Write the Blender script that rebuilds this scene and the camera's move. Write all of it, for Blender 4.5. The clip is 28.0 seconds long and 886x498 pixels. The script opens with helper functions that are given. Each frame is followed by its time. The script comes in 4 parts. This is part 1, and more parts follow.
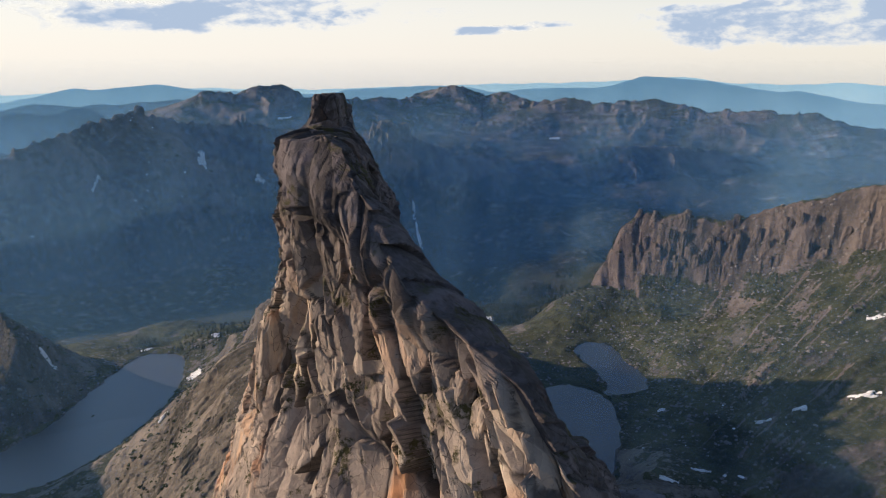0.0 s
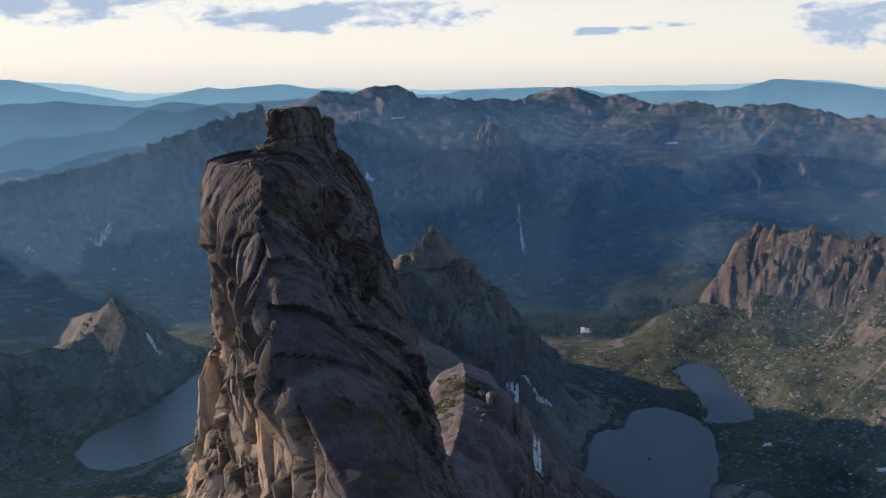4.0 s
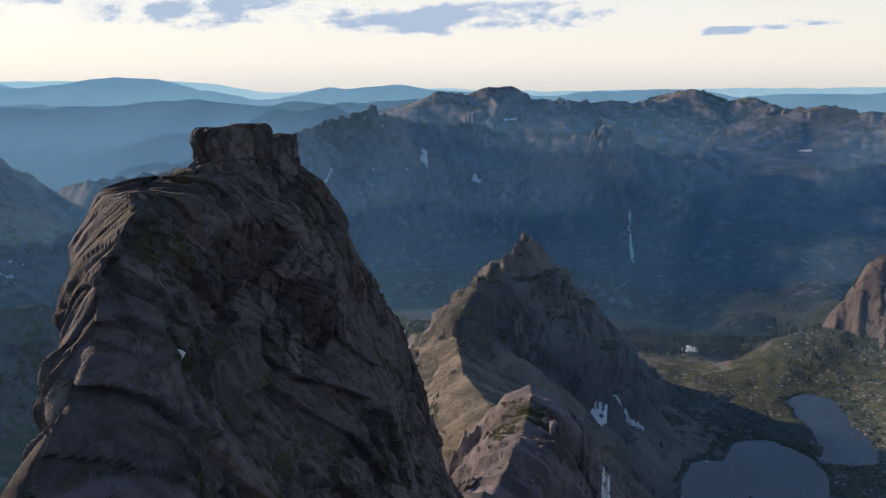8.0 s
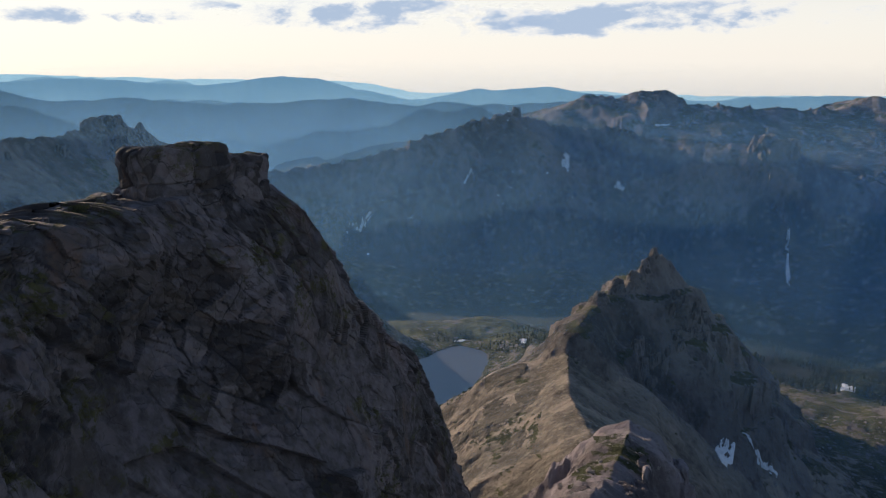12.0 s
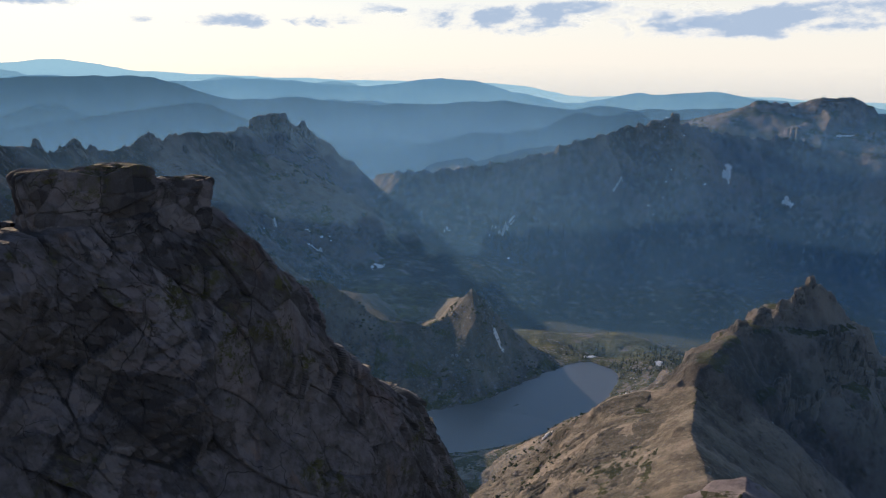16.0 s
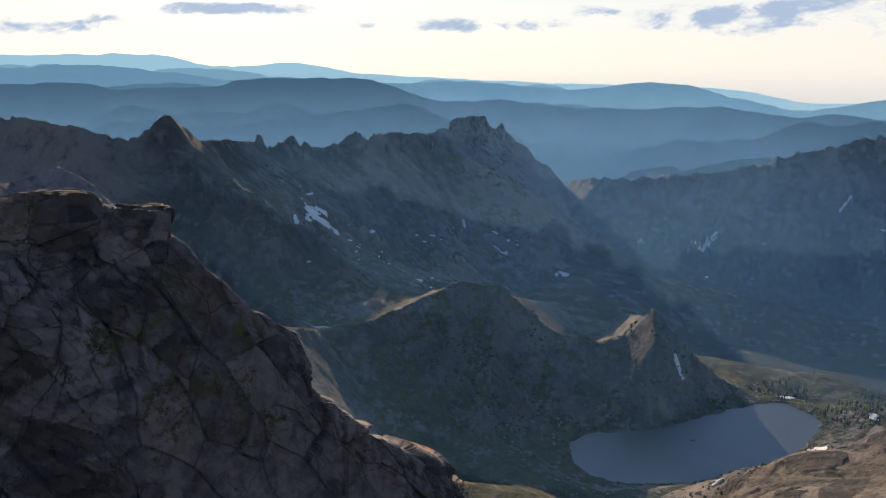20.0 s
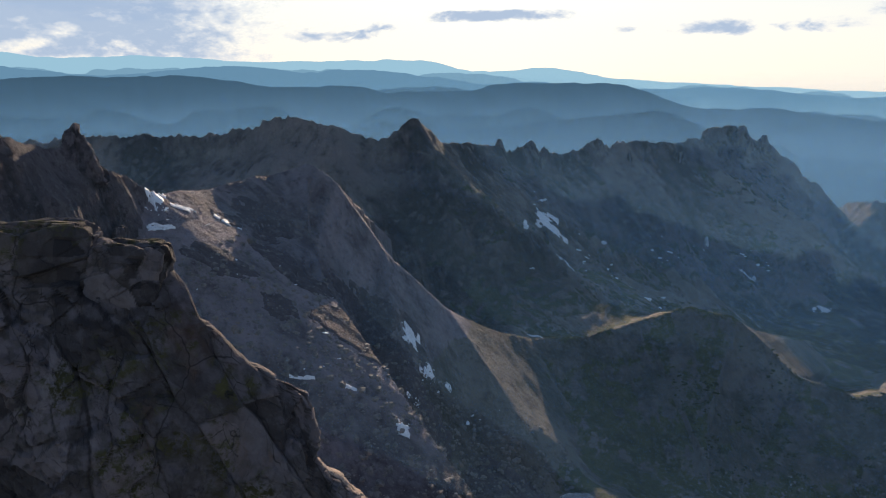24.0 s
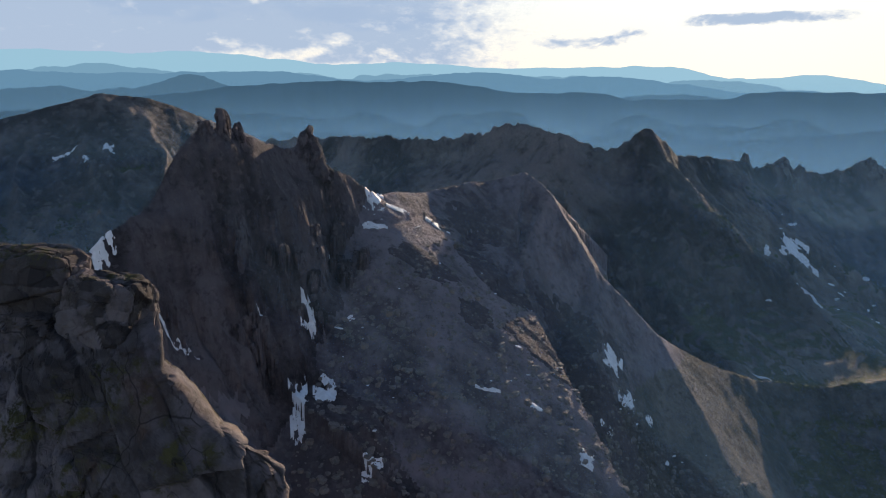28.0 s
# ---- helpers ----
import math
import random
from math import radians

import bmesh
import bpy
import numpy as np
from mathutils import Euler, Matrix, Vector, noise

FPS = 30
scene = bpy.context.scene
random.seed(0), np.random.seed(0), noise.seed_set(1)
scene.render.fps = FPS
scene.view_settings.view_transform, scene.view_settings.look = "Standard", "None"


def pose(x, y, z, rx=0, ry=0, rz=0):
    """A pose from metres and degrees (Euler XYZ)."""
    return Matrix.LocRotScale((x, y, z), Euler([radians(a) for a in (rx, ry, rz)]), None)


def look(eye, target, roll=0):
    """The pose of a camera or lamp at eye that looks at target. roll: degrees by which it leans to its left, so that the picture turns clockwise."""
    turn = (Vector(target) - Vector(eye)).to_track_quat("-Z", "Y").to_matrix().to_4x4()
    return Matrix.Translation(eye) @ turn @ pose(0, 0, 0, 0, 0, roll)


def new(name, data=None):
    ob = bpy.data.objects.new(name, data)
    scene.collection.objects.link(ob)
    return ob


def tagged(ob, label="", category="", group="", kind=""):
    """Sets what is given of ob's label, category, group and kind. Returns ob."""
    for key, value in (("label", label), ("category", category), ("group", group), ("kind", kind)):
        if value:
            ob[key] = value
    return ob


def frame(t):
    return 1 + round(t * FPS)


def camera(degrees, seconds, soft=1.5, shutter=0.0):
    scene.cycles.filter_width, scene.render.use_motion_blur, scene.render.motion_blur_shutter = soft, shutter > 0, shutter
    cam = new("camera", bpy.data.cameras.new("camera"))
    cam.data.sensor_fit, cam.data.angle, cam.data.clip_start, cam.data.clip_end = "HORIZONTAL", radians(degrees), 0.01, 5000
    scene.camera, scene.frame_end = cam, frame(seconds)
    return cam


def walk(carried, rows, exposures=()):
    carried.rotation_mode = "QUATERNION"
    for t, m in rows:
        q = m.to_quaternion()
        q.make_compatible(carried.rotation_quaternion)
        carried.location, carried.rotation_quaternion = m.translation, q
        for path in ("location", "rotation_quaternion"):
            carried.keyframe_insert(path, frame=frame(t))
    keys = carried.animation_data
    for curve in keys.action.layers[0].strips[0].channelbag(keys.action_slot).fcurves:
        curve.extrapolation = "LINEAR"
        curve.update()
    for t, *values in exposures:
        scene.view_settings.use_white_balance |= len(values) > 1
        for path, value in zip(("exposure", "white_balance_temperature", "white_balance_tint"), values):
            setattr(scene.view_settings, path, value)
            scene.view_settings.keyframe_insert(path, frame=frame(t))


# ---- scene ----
cam = camera(65.47, 28.0, 1.1)
# seconds, x, y, z, turn to the left, tilt, lean
PATH = [
    (0.0, -0.0, 0.0, 363.22, 0.0, -16.062, 0.043),
    (1.0, 5.22, 5.01, 363.55, 2.445, -16.055, -0.06),
    (2.0, 9.99, 10.11, 363.83, 4.779, -16.022, -0.01),
    (3.0, 14.56, 15.54, 364.1, 7.127, -16.028, -0.042),
    (3.5, 16.78, 18.22, 364.11, 8.322, -16.014, -0.024),
    (5.5, 25.44, 28.6, 364.58, 13.052, -15.958, -0.165),
    (6.0, 27.44, 31.4, 364.74, 14.234, -15.944, -0.195),
    (7.0, 31.17, 37.12, 364.95, 16.577, -15.937, -0.165),
    (8.0, 34.74, 42.95, 365.16, 19.138, -15.93, -0.123),
    (9.0, 38.03, 48.88, 365.35, 22.125, -15.913, -0.087),
    (10.0, 41.08, 54.89, 365.61, 25.2, -15.892, -0.005),
    (11.0, 44.04, 60.87, 365.85, 28.277, -15.866, 0.052),
    (12.0, 46.76, 67.07, 366.12, 31.374, -15.818, 0.124),
    (12.5, 47.87, 70.31, 366.2, 32.921, -15.787, 0.122),
    (14.5, 51.59, 83.53, 366.64, 39.482, -15.699, 0.158),
    (15.0, 52.23, 86.92, 366.71, 41.054, -15.692, 0.177),
    (16.0, 53.53, 93.57, 367.03, 44.241, -15.665, 0.241),
    (17.0, 54.69, 100.27, 367.43, 47.474, -15.632, 0.194),
    (18.0, 55.47, 107.06, 367.78, 50.791, -15.572, 0.123),
    (19.0, 55.21, 114.11, 368.11, 55.89, -15.538, 0.031),
    (20.0, 54.65, 121.15, 368.38, 61.122, -15.47, 0.052),
    (21.0, 53.81, 128.08, 368.74, 66.335, -15.377, 0.002),
    (22.0, 52.86, 135.01, 369.29, 71.558, -15.278, -0.022),
    (22.5, 51.72, 138.32, 369.59, 74.135, -15.254, -0.054),
    (24.5, 44.5, 148.86, 370.11, 84.157, -15.013, -0.167),
    (25.0, 42.69, 151.45, 370.21, 86.61, -14.939, -0.113),
    (26.0, 38.91, 156.58, 370.55, 91.583, -14.828, -0.036),
    (27.0, 34.95, 161.39, 371.07, 96.529, -14.714, -0.006),
    (28.0, 30.56, 165.71, 371.07, 101.406, -14.552, -0.094),
]


def aim(x, y, z, yaw, pitch, roll):
    turn = Euler((0, 0, radians(yaw))).to_matrix() @ Euler((radians(90 + pitch), 0, 0)).to_matrix()
    return Matrix.Translation((x, y, z)) @ turn.to_4x4() @ pose(0, 0, 0, 0, 0, roll)


walk(cam, [(t, aim(*row)) for t, *row in PATH], [(0.0, 0.5, 5700, 9), (28.0, 0.5, 5700, 9)])

# ---- light ----
SUN_TURN, SUN_UP = 78.0, 14.5  # degrees to the left of +y, and above the horizon
world = bpy.data.worlds.new("sky")
scene.world = world
world.use_nodes = True
wn, wl = world.node_tree.nodes, world.node_tree.links
sky = wn.new("ShaderNodeTexSky")
sky.sky_type, sky.sun_disc = "NISHITA", False
sky.sun_elevation, sky.sun_rotation = radians(SUN_UP), radians(-SUN_TURN)
sky.altitude, sky.air_density, sky.dust_density, sky.ozone_density = 1800, 1.3, 0.7, 2.5
# thin bright cloud veils the sky low down and on the side of the sun
way = wn.new("ShaderNodeTexCoord")
parts = wn.new("ShaderNodeSeparateXYZ")
wl.new(way.outputs["Generated"], parts.inputs[0])
veil = wn.new("ShaderNodeMapRange")
veil.interpolation_type = "SMOOTHSTEP"
for key, value in (("From Min", 0.03), ("From Max", 0.3), ("To Min", 0.85), ("To Max", 0.06)):
    veil.inputs[key].default_value = value
wl.new(parts.outputs["Z"], veil.inputs["Value"])
toward = wn.new("ShaderNodeVectorMath")
toward.operation = "DOT_PRODUCT"
wl.new(way.outputs["Generated"], toward.inputs[0])
toward.inputs[1].default_value = (-math.sin(radians(SUN_TURN)), math.cos(radians(SUN_TURN)), 0)
side = wn.new("ShaderNodeMapRange")
side.interpolation_type = "SMOOTHSTEP"
for key, value in (("From Min", -0.6), ("From Max", 0.45), ("To Min", 0.8), ("To Max", 1.0)):
    side.inputs[key].default_value = value
wl.new(toward.outputs["Value"], side.inputs["Value"])
amount = wn.new("ShaderNodeMath")
amount.operation = "MULTIPLY"
wl.new(veil.outputs[0], amount.inputs[0])
wl.new(side.outputs[0], amount.inputs[1])
mixed = wn.new("ShaderNodeMix")
mixed.data_type = "RGBA"
wl.new(amount.outputs[0], mixed.inputs["Factor"])
wl.new(sky.outputs[0], mixed.inputs[6])
mixed.inputs[7].default_value = (8.8, 7.6, 6.2, 1)
wn["Background"].inputs["Strength"].default_value = 0.088
wl.new(mixed.outputs[2], wn["Background"].inputs["Color"])

sun = new("sun", bpy.data.lights.new("sun", "SUN"))
sun.data.energy, sun.data.angle, sun.data.color = 5.0, radians(0.6), (1.0, 0.7, 0.43)
sun_way = Vector((-math.sin(radians(SUN_TURN)) * math.cos(radians(SUN_UP)), math.cos(radians(SUN_TURN)) * math.cos(radians(SUN_UP)), math.sin(radians(SUN_UP))))
sun.matrix_world = look(sun_way * 100, (0, 0, 0))

# ---- noise on arrays ----
RNG = np.random.default_rng(7)
TABLE = RNG.random(1 << 16)


def dice(i, j, k=0):
    return TABLE[((i * 73856093) ^ (j * 19349663) ^ (k * 83492791)) & 0xFFFF]


def ease(f):
    return f * f * f * (f * (f * 6 - 15) + 10)


def grain(x, y, z=None, seed=0):
    """Smooth noise from -1 to 1."""
    i, j = np.floor(x).astype(np.int64), np.floor(y).astype(np.int64)
    u, v = ease(x - i), ease(y - j)
    if z is None:
        low = dice(i, j, seed) * (1 - u) + dice(i + 1, j, seed) * u
        high = dice(i, j + 1, seed) * (1 - u) + dice(i + 1, j + 1, seed) * u
        return 2 * (low * (1 - v) + high * v) - 1
    k = np.floor(z).astype(np.int64)
    w, k = ease(z - k), k + seed * 131
    sides = []
    for s in (0, 1):
        low = dice(i, j, k + s) * (1 - u) + dice(i + 1, j, k + s) * u
        high = dice(i, j + 1, k + s) * (1 - u) + dice(i + 1, j + 1, k + s) * u
        sides.append(low * (1 - v) + high * v)
    return 2 * (sides[0] * (1 - w) + sides[1] * w) - 1


def cloudy(x, y, size, octaves=4, seed=0, gain=0.5):
    total, amount = 0.0, 1.0
    for n in range(octaves):
        total = total + amount * grain(x / size + 17.3 * n, y / size - 9.1 * n, seed=seed + n)
        size, amount = size / 2.03, amount * gain
    return total


def crests(x, y, size, octaves=4, seed=0, gain=0.5):
    """Ridged noise: sharp crests near 1, broad hollows near 0."""
    total, amount, most = 0.0, 1.0, 0.0
    for n in range(octaves):
        r = 1 - np.abs(grain(x / size + 31.7 * n, y / size + 5.3 * n, seed=seed + n))
        total, most = total + amount * r * r, most + amount
        size, amount = size / 2.07, amount * gain
    return total / most


def facets(p, cell, tilt, seed=0, soft=0.14):
    """Broken rock: flat tilted faces, one for each cell. Returns the offset, the distance from the nearest joint in cells, and a tone for each face."""
    q = p / np.asarray(cell)
    base = np.floor(q).astype(np.int64)
    first, second = np.full(len(p), 9.0), np.full(len(p), 9.0)
    lean, other, tone = np.zeros(len(p)), np.zeros(len(p)), np.zeros(len(p))
    for a in (-1, 0, 1):
        for b in (-1, 0, 1):
            for c in (-1, 0, 1):
                i, j, k = base[:, 0] + a, base[:, 1] + b, base[:, 2] + c + seed * 977
                dx = q[:, 0] - (base[:, 0] + a + dice(i, j, k))
                dy = q[:, 1] - (base[:, 1] + b + dice(i, j, k + 11))
                dz = q[:, 2] - (base[:, 2] + c + dice(i, j, k + 23))
                d = dx * dx + dy * dy + dz * dz
                here = (2 * dice(i, j, k + 37) - 1) + tilt * (dx * (2 * dice(i, j, k + 41) - 1) + dy * (2 * dice(i, j, k + 43) - 1) + dz * (2 * dice(i, j, k + 47) - 1))
                near, next_near = d < first, d < second
                other = np.where(near, lean, np.where(next_near, here, other))
                second = np.where(near, first, np.where(next_near, d, second))
                lean = np.where(near, here, lean)
                tone = np.where(near, dice(i, j, k + 53), tone)
                first = np.where(near, d, first)
    edge = np.sqrt(second) - np.sqrt(first)
    keep = 0.5 + 0.5 * np.clip(edge / soft, 0, 1)
    return lean * keep + other * (1 - keep), edge, tone


def sheet(name, points, faces, material, smooth=True):
    """A mesh object from arrays of points and of faces with four corners."""
    mesh = bpy.data.meshes.new(name)
    mesh.vertices.add(len(points))
    mesh.vertices.foreach_set("co", np.asarray(points, np.float32).ravel())
    corners = faces.shape[1]
    mesh.loops.add(faces.size)
    mesh.loops.foreach_set("vertex_index", faces.ravel().astype(np.int32))
    mesh.polygons.add(len(faces))
    mesh.polygons.foreach_set("loop_start", np.arange(0, faces.size, corners, dtype=np.int32))
    mesh.polygons.foreach_set("use_smooth", np.full(len(faces), smooth))
    mesh.update(calc_edges=True)
    mesh.materials.append(material)
    return new(name, mesh)


def lattice(rows, columns, closed=False):
    """Faces of a grid of points, row after row."""
    r, c = np.meshgrid(np.arange(rows - 1), np.arange(columns if closed else columns - 1), indexing="ij")
    n = (c + 1) % columns
    return np.stack([r * columns + c, r * columns + n, (r + 1) * columns + n, (r + 1) * columns + c], -1).reshape(-1, 4)


def part(name, ob, parent, label=""):
    """Hangs an object under its thing, where it stands."""
    ob.name, ob.parent = name, parent
    ob.matrix_parent_inverse = parent.matrix_world.inverted()
    return tagged(ob, label)


# ---- materials ----
class Paint:
    """A node material, built step by step."""

    def __init__(self, name):
        self.material = bpy.data.materials.new(name)
        self.material.use_nodes = True
        self.nodes, self.links = self.material.node_tree.nodes, self.material.node_tree.links
        self.shader = self.nodes["Principled BSDF"]
        self.where = self.nodes.new("ShaderNodeTexCoord").outputs["Object"]
        self.form = self.nodes.new("ShaderNodeNewGeometry")

    def link(self, value, socket):
        if isinstance(value, bpy.types.NodeSocket):
            self.links.new(value, socket)
        else:
            socket.default_value = value

    def noise(self, scale, detail=4.0, rough=0.55, stretch=(1, 1, 1), turn=(0, 0, 0)):
        m = self.nodes.new("ShaderNodeMapping")
        m.inputs["Scale"].default_value, m.inputs["Rotation"].default_value = stretch, turn
        self.links.new(self.where, m.inputs["Vector"])
        n = self.nodes.new("ShaderNodeTexNoise")
        n.inputs["Scale"].default_value, n.inputs["Detail"].default_value, n.inputs["Roughness"].default_value = scale, detail, rough
        self.links.new(m.outputs[0], n.inputs["Vector"])
        return n.outputs["Fac"]

    def cells(self, scale, stretch=(1, 1, 1), feature="DISTANCE_TO_EDGE", turn=(0, 0, 0), bend=0.0):
        m = self.nodes.new("ShaderNodeMapping")
        m.inputs["Scale"].default_value, m.inputs["Rotation"].default_value = stretch, turn
        where = self.where
        if bend:
            warp, shift, add = self.nodes.new("ShaderNodeTexNoise"), self.nodes.new("ShaderNodeVectorMath"), self.nodes.new("ShaderNodeVectorMath")
            warp.inputs["Scale"].default_value, warp.inputs["Detail"].default_value = scale * 0.9, 4.0
            self.links.new(where, warp.inputs["Vector"])
            shift.operation, shift.inputs[1].default_value = "MULTIPLY", (bend, bend, bend)
            self.links.new(warp.outputs["Color"], shift.inputs[0])
            self.links.new(where, add.inputs[0])
            self.links.new(shift.outputs[0], add.inputs[1])
            where = add.outputs[0]
        self.links.new(where, m.inputs["Vector"])
        n = self.nodes.new("ShaderNodeTexVoronoi")
        n.feature = feature
        n.inputs["Scale"].default_value = scale
        self.links.new(m.outputs[0], n.inputs["Vector"])
        return n.outputs["Distance" if feature != "F1" else "Color"]

    def ramp(self, value, low, high, out=(0.0, 1.0)):
        n = self.nodes.new("ShaderNodeMapRange")
        n.interpolation_type = "SMOOTHSTEP"
        for key, v in (("Value", value), ("From Min", low), ("From Max", high), ("To Min", out[0]), ("To Max", out[1])):
            self.link(v, n.inputs[key])
        return n.outputs[0]

    def maths(self, kind, a, b=0.0):
        n = self.nodes.new("ShaderNodeMath")
        n.operation = kind
        self.link(a, n.inputs[0])
        self.link(b, n.inputs[1])
        return n.outputs[0]

    def mix(self, amount, a, b, kind="MIX"):
        n = self.nodes.new("ShaderNodeMix")
        n.data_type, n.blend_type = "RGBA", kind
        self.link(amount, n.inputs["Factor"])
        for value, socket in ((a, n.inputs["A"]), (b, n.inputs["B"])):
            self.link((*value, 1) if isinstance(value, tuple) and len(value) == 3 else value, socket if False else [s for s in n.inputs if s.name == socket.name and s.type == "RGBA"][0])
        return [s for s in n.outputs if s.type == "RGBA"][0]

    def upward(self):
        n = self.nodes.new("ShaderNodeSeparateXYZ")
        self.links.new(self.form.outputs["Normal"], n.inputs[0])
        return n.outputs["Z"]

    def attribute(self, name):
        n = self.nodes.new("ShaderNodeAttribute")
        n.attribute_name = name
        return n.outputs["Fac"]

    def done(self, colour, rough=0.85, bumps=(), gloss=0.3):
        self.link((*colour, 1) if isinstance(colour, tuple) and len(colour) == 3 else colour, self.shader.inputs["Base Color"])
        self.link(rough, self.shader.inputs["Roughness"])
        self.shader.inputs["Specular IOR Level"].default_value = gloss
        last = None
        for height, distance in bumps:
            b = self.nodes.new("ShaderNodeBump")
            b.inputs["Strength"].default_value, b.inputs["Distance"].default_value = 1.0, distance
            self.link(height, b.inputs["Height"])
            if last:
                self.links.new(last, b.inputs["Normal"])
            last = b.outputs[0]
        if last:
            self.links.new(last, self.shader.inputs["Normal"])
        return self.material


def rock_paint(name, tones, stain, moss, scale=1.0, moss_from=0.84, streaks=0.6, relief=1.0, dark_from=0.0):
    """Weathered granite: two tones, rusty stains, dark water streaks and moss where it is flat. scale: 1 for rock seen from near."""
    p = Paint(name)
    broad = p.ramp(p.noise(0.055 * scale, 3), 0.35, 0.65)
    fine = p.ramp(p.noise(0.55 * scale, 6, 0.65), 0.3, 0.7)
    colour = p.mix(broad, tones[0], tones[1])
    colour = p.mix(p.maths("MULTIPLY", fine, 0.55), colour, tones[2])
    if dark_from:
        colour = p.mix(p.ramp(p.attribute("tone"), 0.35, 0.95), colour, (0.5, 0.415, 0.325))
        colour = p.mix(p.ramp(p.attribute("tone"), 0.42, 0.1, (0.0, 0.8)), colour, (0.075, 0.064, 0.06))
    if dark_from:
        warm = p.maths("MULTIPLY", p.ramp(p.attribute("tone"), 0.55, 0.7), p.ramp(p.noise(0.07, 4, 0.6), 0.42, 0.58))
        colour = p.mix(p.maths("MULTIPLY", warm, 0.6), colour, (0.48, 0.29, 0.17))
    rust = p.ramp(p.noise(0.09 * scale, 4, 0.6, (1, 1, 0.45)), 0.56, 0.72)
    colour = p.mix(p.maths("MULTIPLY", rust, 0.75), colour, stain)
    wet = p.ramp(p.noise(0.32 * scale, 4, 0.6, (1, 1, 0.09)), 0.55, 0.75)
    colour = p.mix(p.maths("MULTIPLY", wet, streaks), colour, tuple(c * 0.38 for c in tones[2]))
    lichen = p.ramp(p.noise(1.9 * scale, 4, 0.7), 0.6, 0.72)
    colour = p.mix(p.maths("MULTIPLY", lichen, 0.4), colour, (0.19, 0.2, 0.17))
    if dark_from:
        # darker towards the top; shade of the east side put into the colour
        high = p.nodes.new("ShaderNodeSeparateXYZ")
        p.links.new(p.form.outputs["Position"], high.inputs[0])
        darkened = p.ramp(p.maths("ADD", high.outputs["Z"], p.maths("MULTIPLY", p.noise(0.12, 5, 0.6), 40.0)), dark_from + 8, dark_from + 34)
        darkened = p.maths("MAXIMUM", darkened, p.ramp(p.maths("ADD", p.attribute("east_shade"), p.maths("MULTIPLY", p.maths("SUBTRACT", p.noise(0.1, 5, 0.65, (1, 1, 0.4)), 0.5), 1.6)), 0.4, 0.75))
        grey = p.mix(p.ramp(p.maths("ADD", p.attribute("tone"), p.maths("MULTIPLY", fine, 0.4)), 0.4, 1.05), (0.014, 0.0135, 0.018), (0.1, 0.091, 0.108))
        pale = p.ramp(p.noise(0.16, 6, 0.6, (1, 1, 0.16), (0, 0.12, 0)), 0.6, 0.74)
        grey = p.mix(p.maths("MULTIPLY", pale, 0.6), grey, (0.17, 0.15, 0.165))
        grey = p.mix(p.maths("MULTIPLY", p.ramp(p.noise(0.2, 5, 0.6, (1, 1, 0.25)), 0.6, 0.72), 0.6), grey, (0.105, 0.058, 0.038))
        colour = p.mix(p.maths("MULTIPLY", darkened, 0.9), colour, grey)
    chips, flakes = p.cells(0.5 * scale, (1, 1, 0.4), "F1", (0.15, 0.1, 0)), p.cells(1.5 * scale, (1, 1, 0.5), "F1", (-0.1, 0.2, 0.3))
    colour = p.mix(p.maths("MULTIPLY", p.ramp(chips, 0.55, 0.9), 0.35), colour, tuple(c * 0.6 for c in tones[2]))
    if dark_from:
        colour = p.mix(p.maths("MULTIPLY", p.ramp(p.attribute("joint"), 0.3, 0.85), 0.78), colour, (0.026, 0.024, 0.024))
    flat = p.ramp(p.maths("ADD", p.upward(), p.maths("MULTIPLY", p.noise(0.22 * scale, 4, 0.6), 0.6)), moss_from + 0.3, moss_from + 0.42)
    green = p.mix(p.ramp(p.noise(0.5 * scale, 3), 0.35, 0.65), moss, tuple(c * 0.5 for c in moss))
    colour = p.mix(flat, colour, green)
    if dark_from:
        tufts = p.maths("MULTIPLY", p.ramp(p.noise(0.1, 6, 0.66, (1, 1, 1.5)), 0.52, 0.6), p.ramp(p.noise(0.9, 6, 0.7), 0.44, 0.56))
        colour = p.mix(p.maths("MULTIPLY", tufts, p.ramp(p.upward(), -0.2, 0.15)), colour, green)
    if dark_from:
        for size, stretch, turn, width in ((0.13, (1, 1, 0.5), (0.25, 0.2, 0.3), 0.012), (0.42, (1, 1, 0.75), (-0.3, 0.1, 0.9), 0.022)):
            line = p.maths("MULTIPLY", p.ramp(p.cells(size, stretch, "DISTANCE_TO_EDGE", turn, 0.9 / size), 0.0, width, (1.0, 0.0)), p.ramp(p.noise(size * 0.8, 4, 0.6), 0.5, 0.6))
            colour = p.mix(p.maths("MULTIPLY", line, 0.75), colour, (0.012, 0.011, 0.012))
    crack = p.ramp(p.cells(0.35 * scale, (1, 1, 0.3)), 0.0, 0.03)
    small = p.ramp(p.cells(1.1 * scale, (1, 1, 0.4)), 0.0, 0.05)
    return p.done(colour, 0.9, ((chips, 0.75 * relief / scale), (flakes, 0.2 * relief / scale), (p.noise(0.9 * scale, 8, 0.7), 0.45 * relief / scale), (p.noise(4.0 * scale, 5, 0.7), 0.16 * relief / scale), (crack, 0.1 * relief / scale), (small, 0.05 * relief / scale)), 0.25)


ROCK = rock_paint("granite", ((0.29, 0.24, 0.205), (0.38, 0.31, 0.255), (0.17, 0.145, 0.135)), (0.44, 0.22, 0.1), (0.06, 0.056, 0.022), moss_from=0.98, relief=0.32, dark_from=331.0)


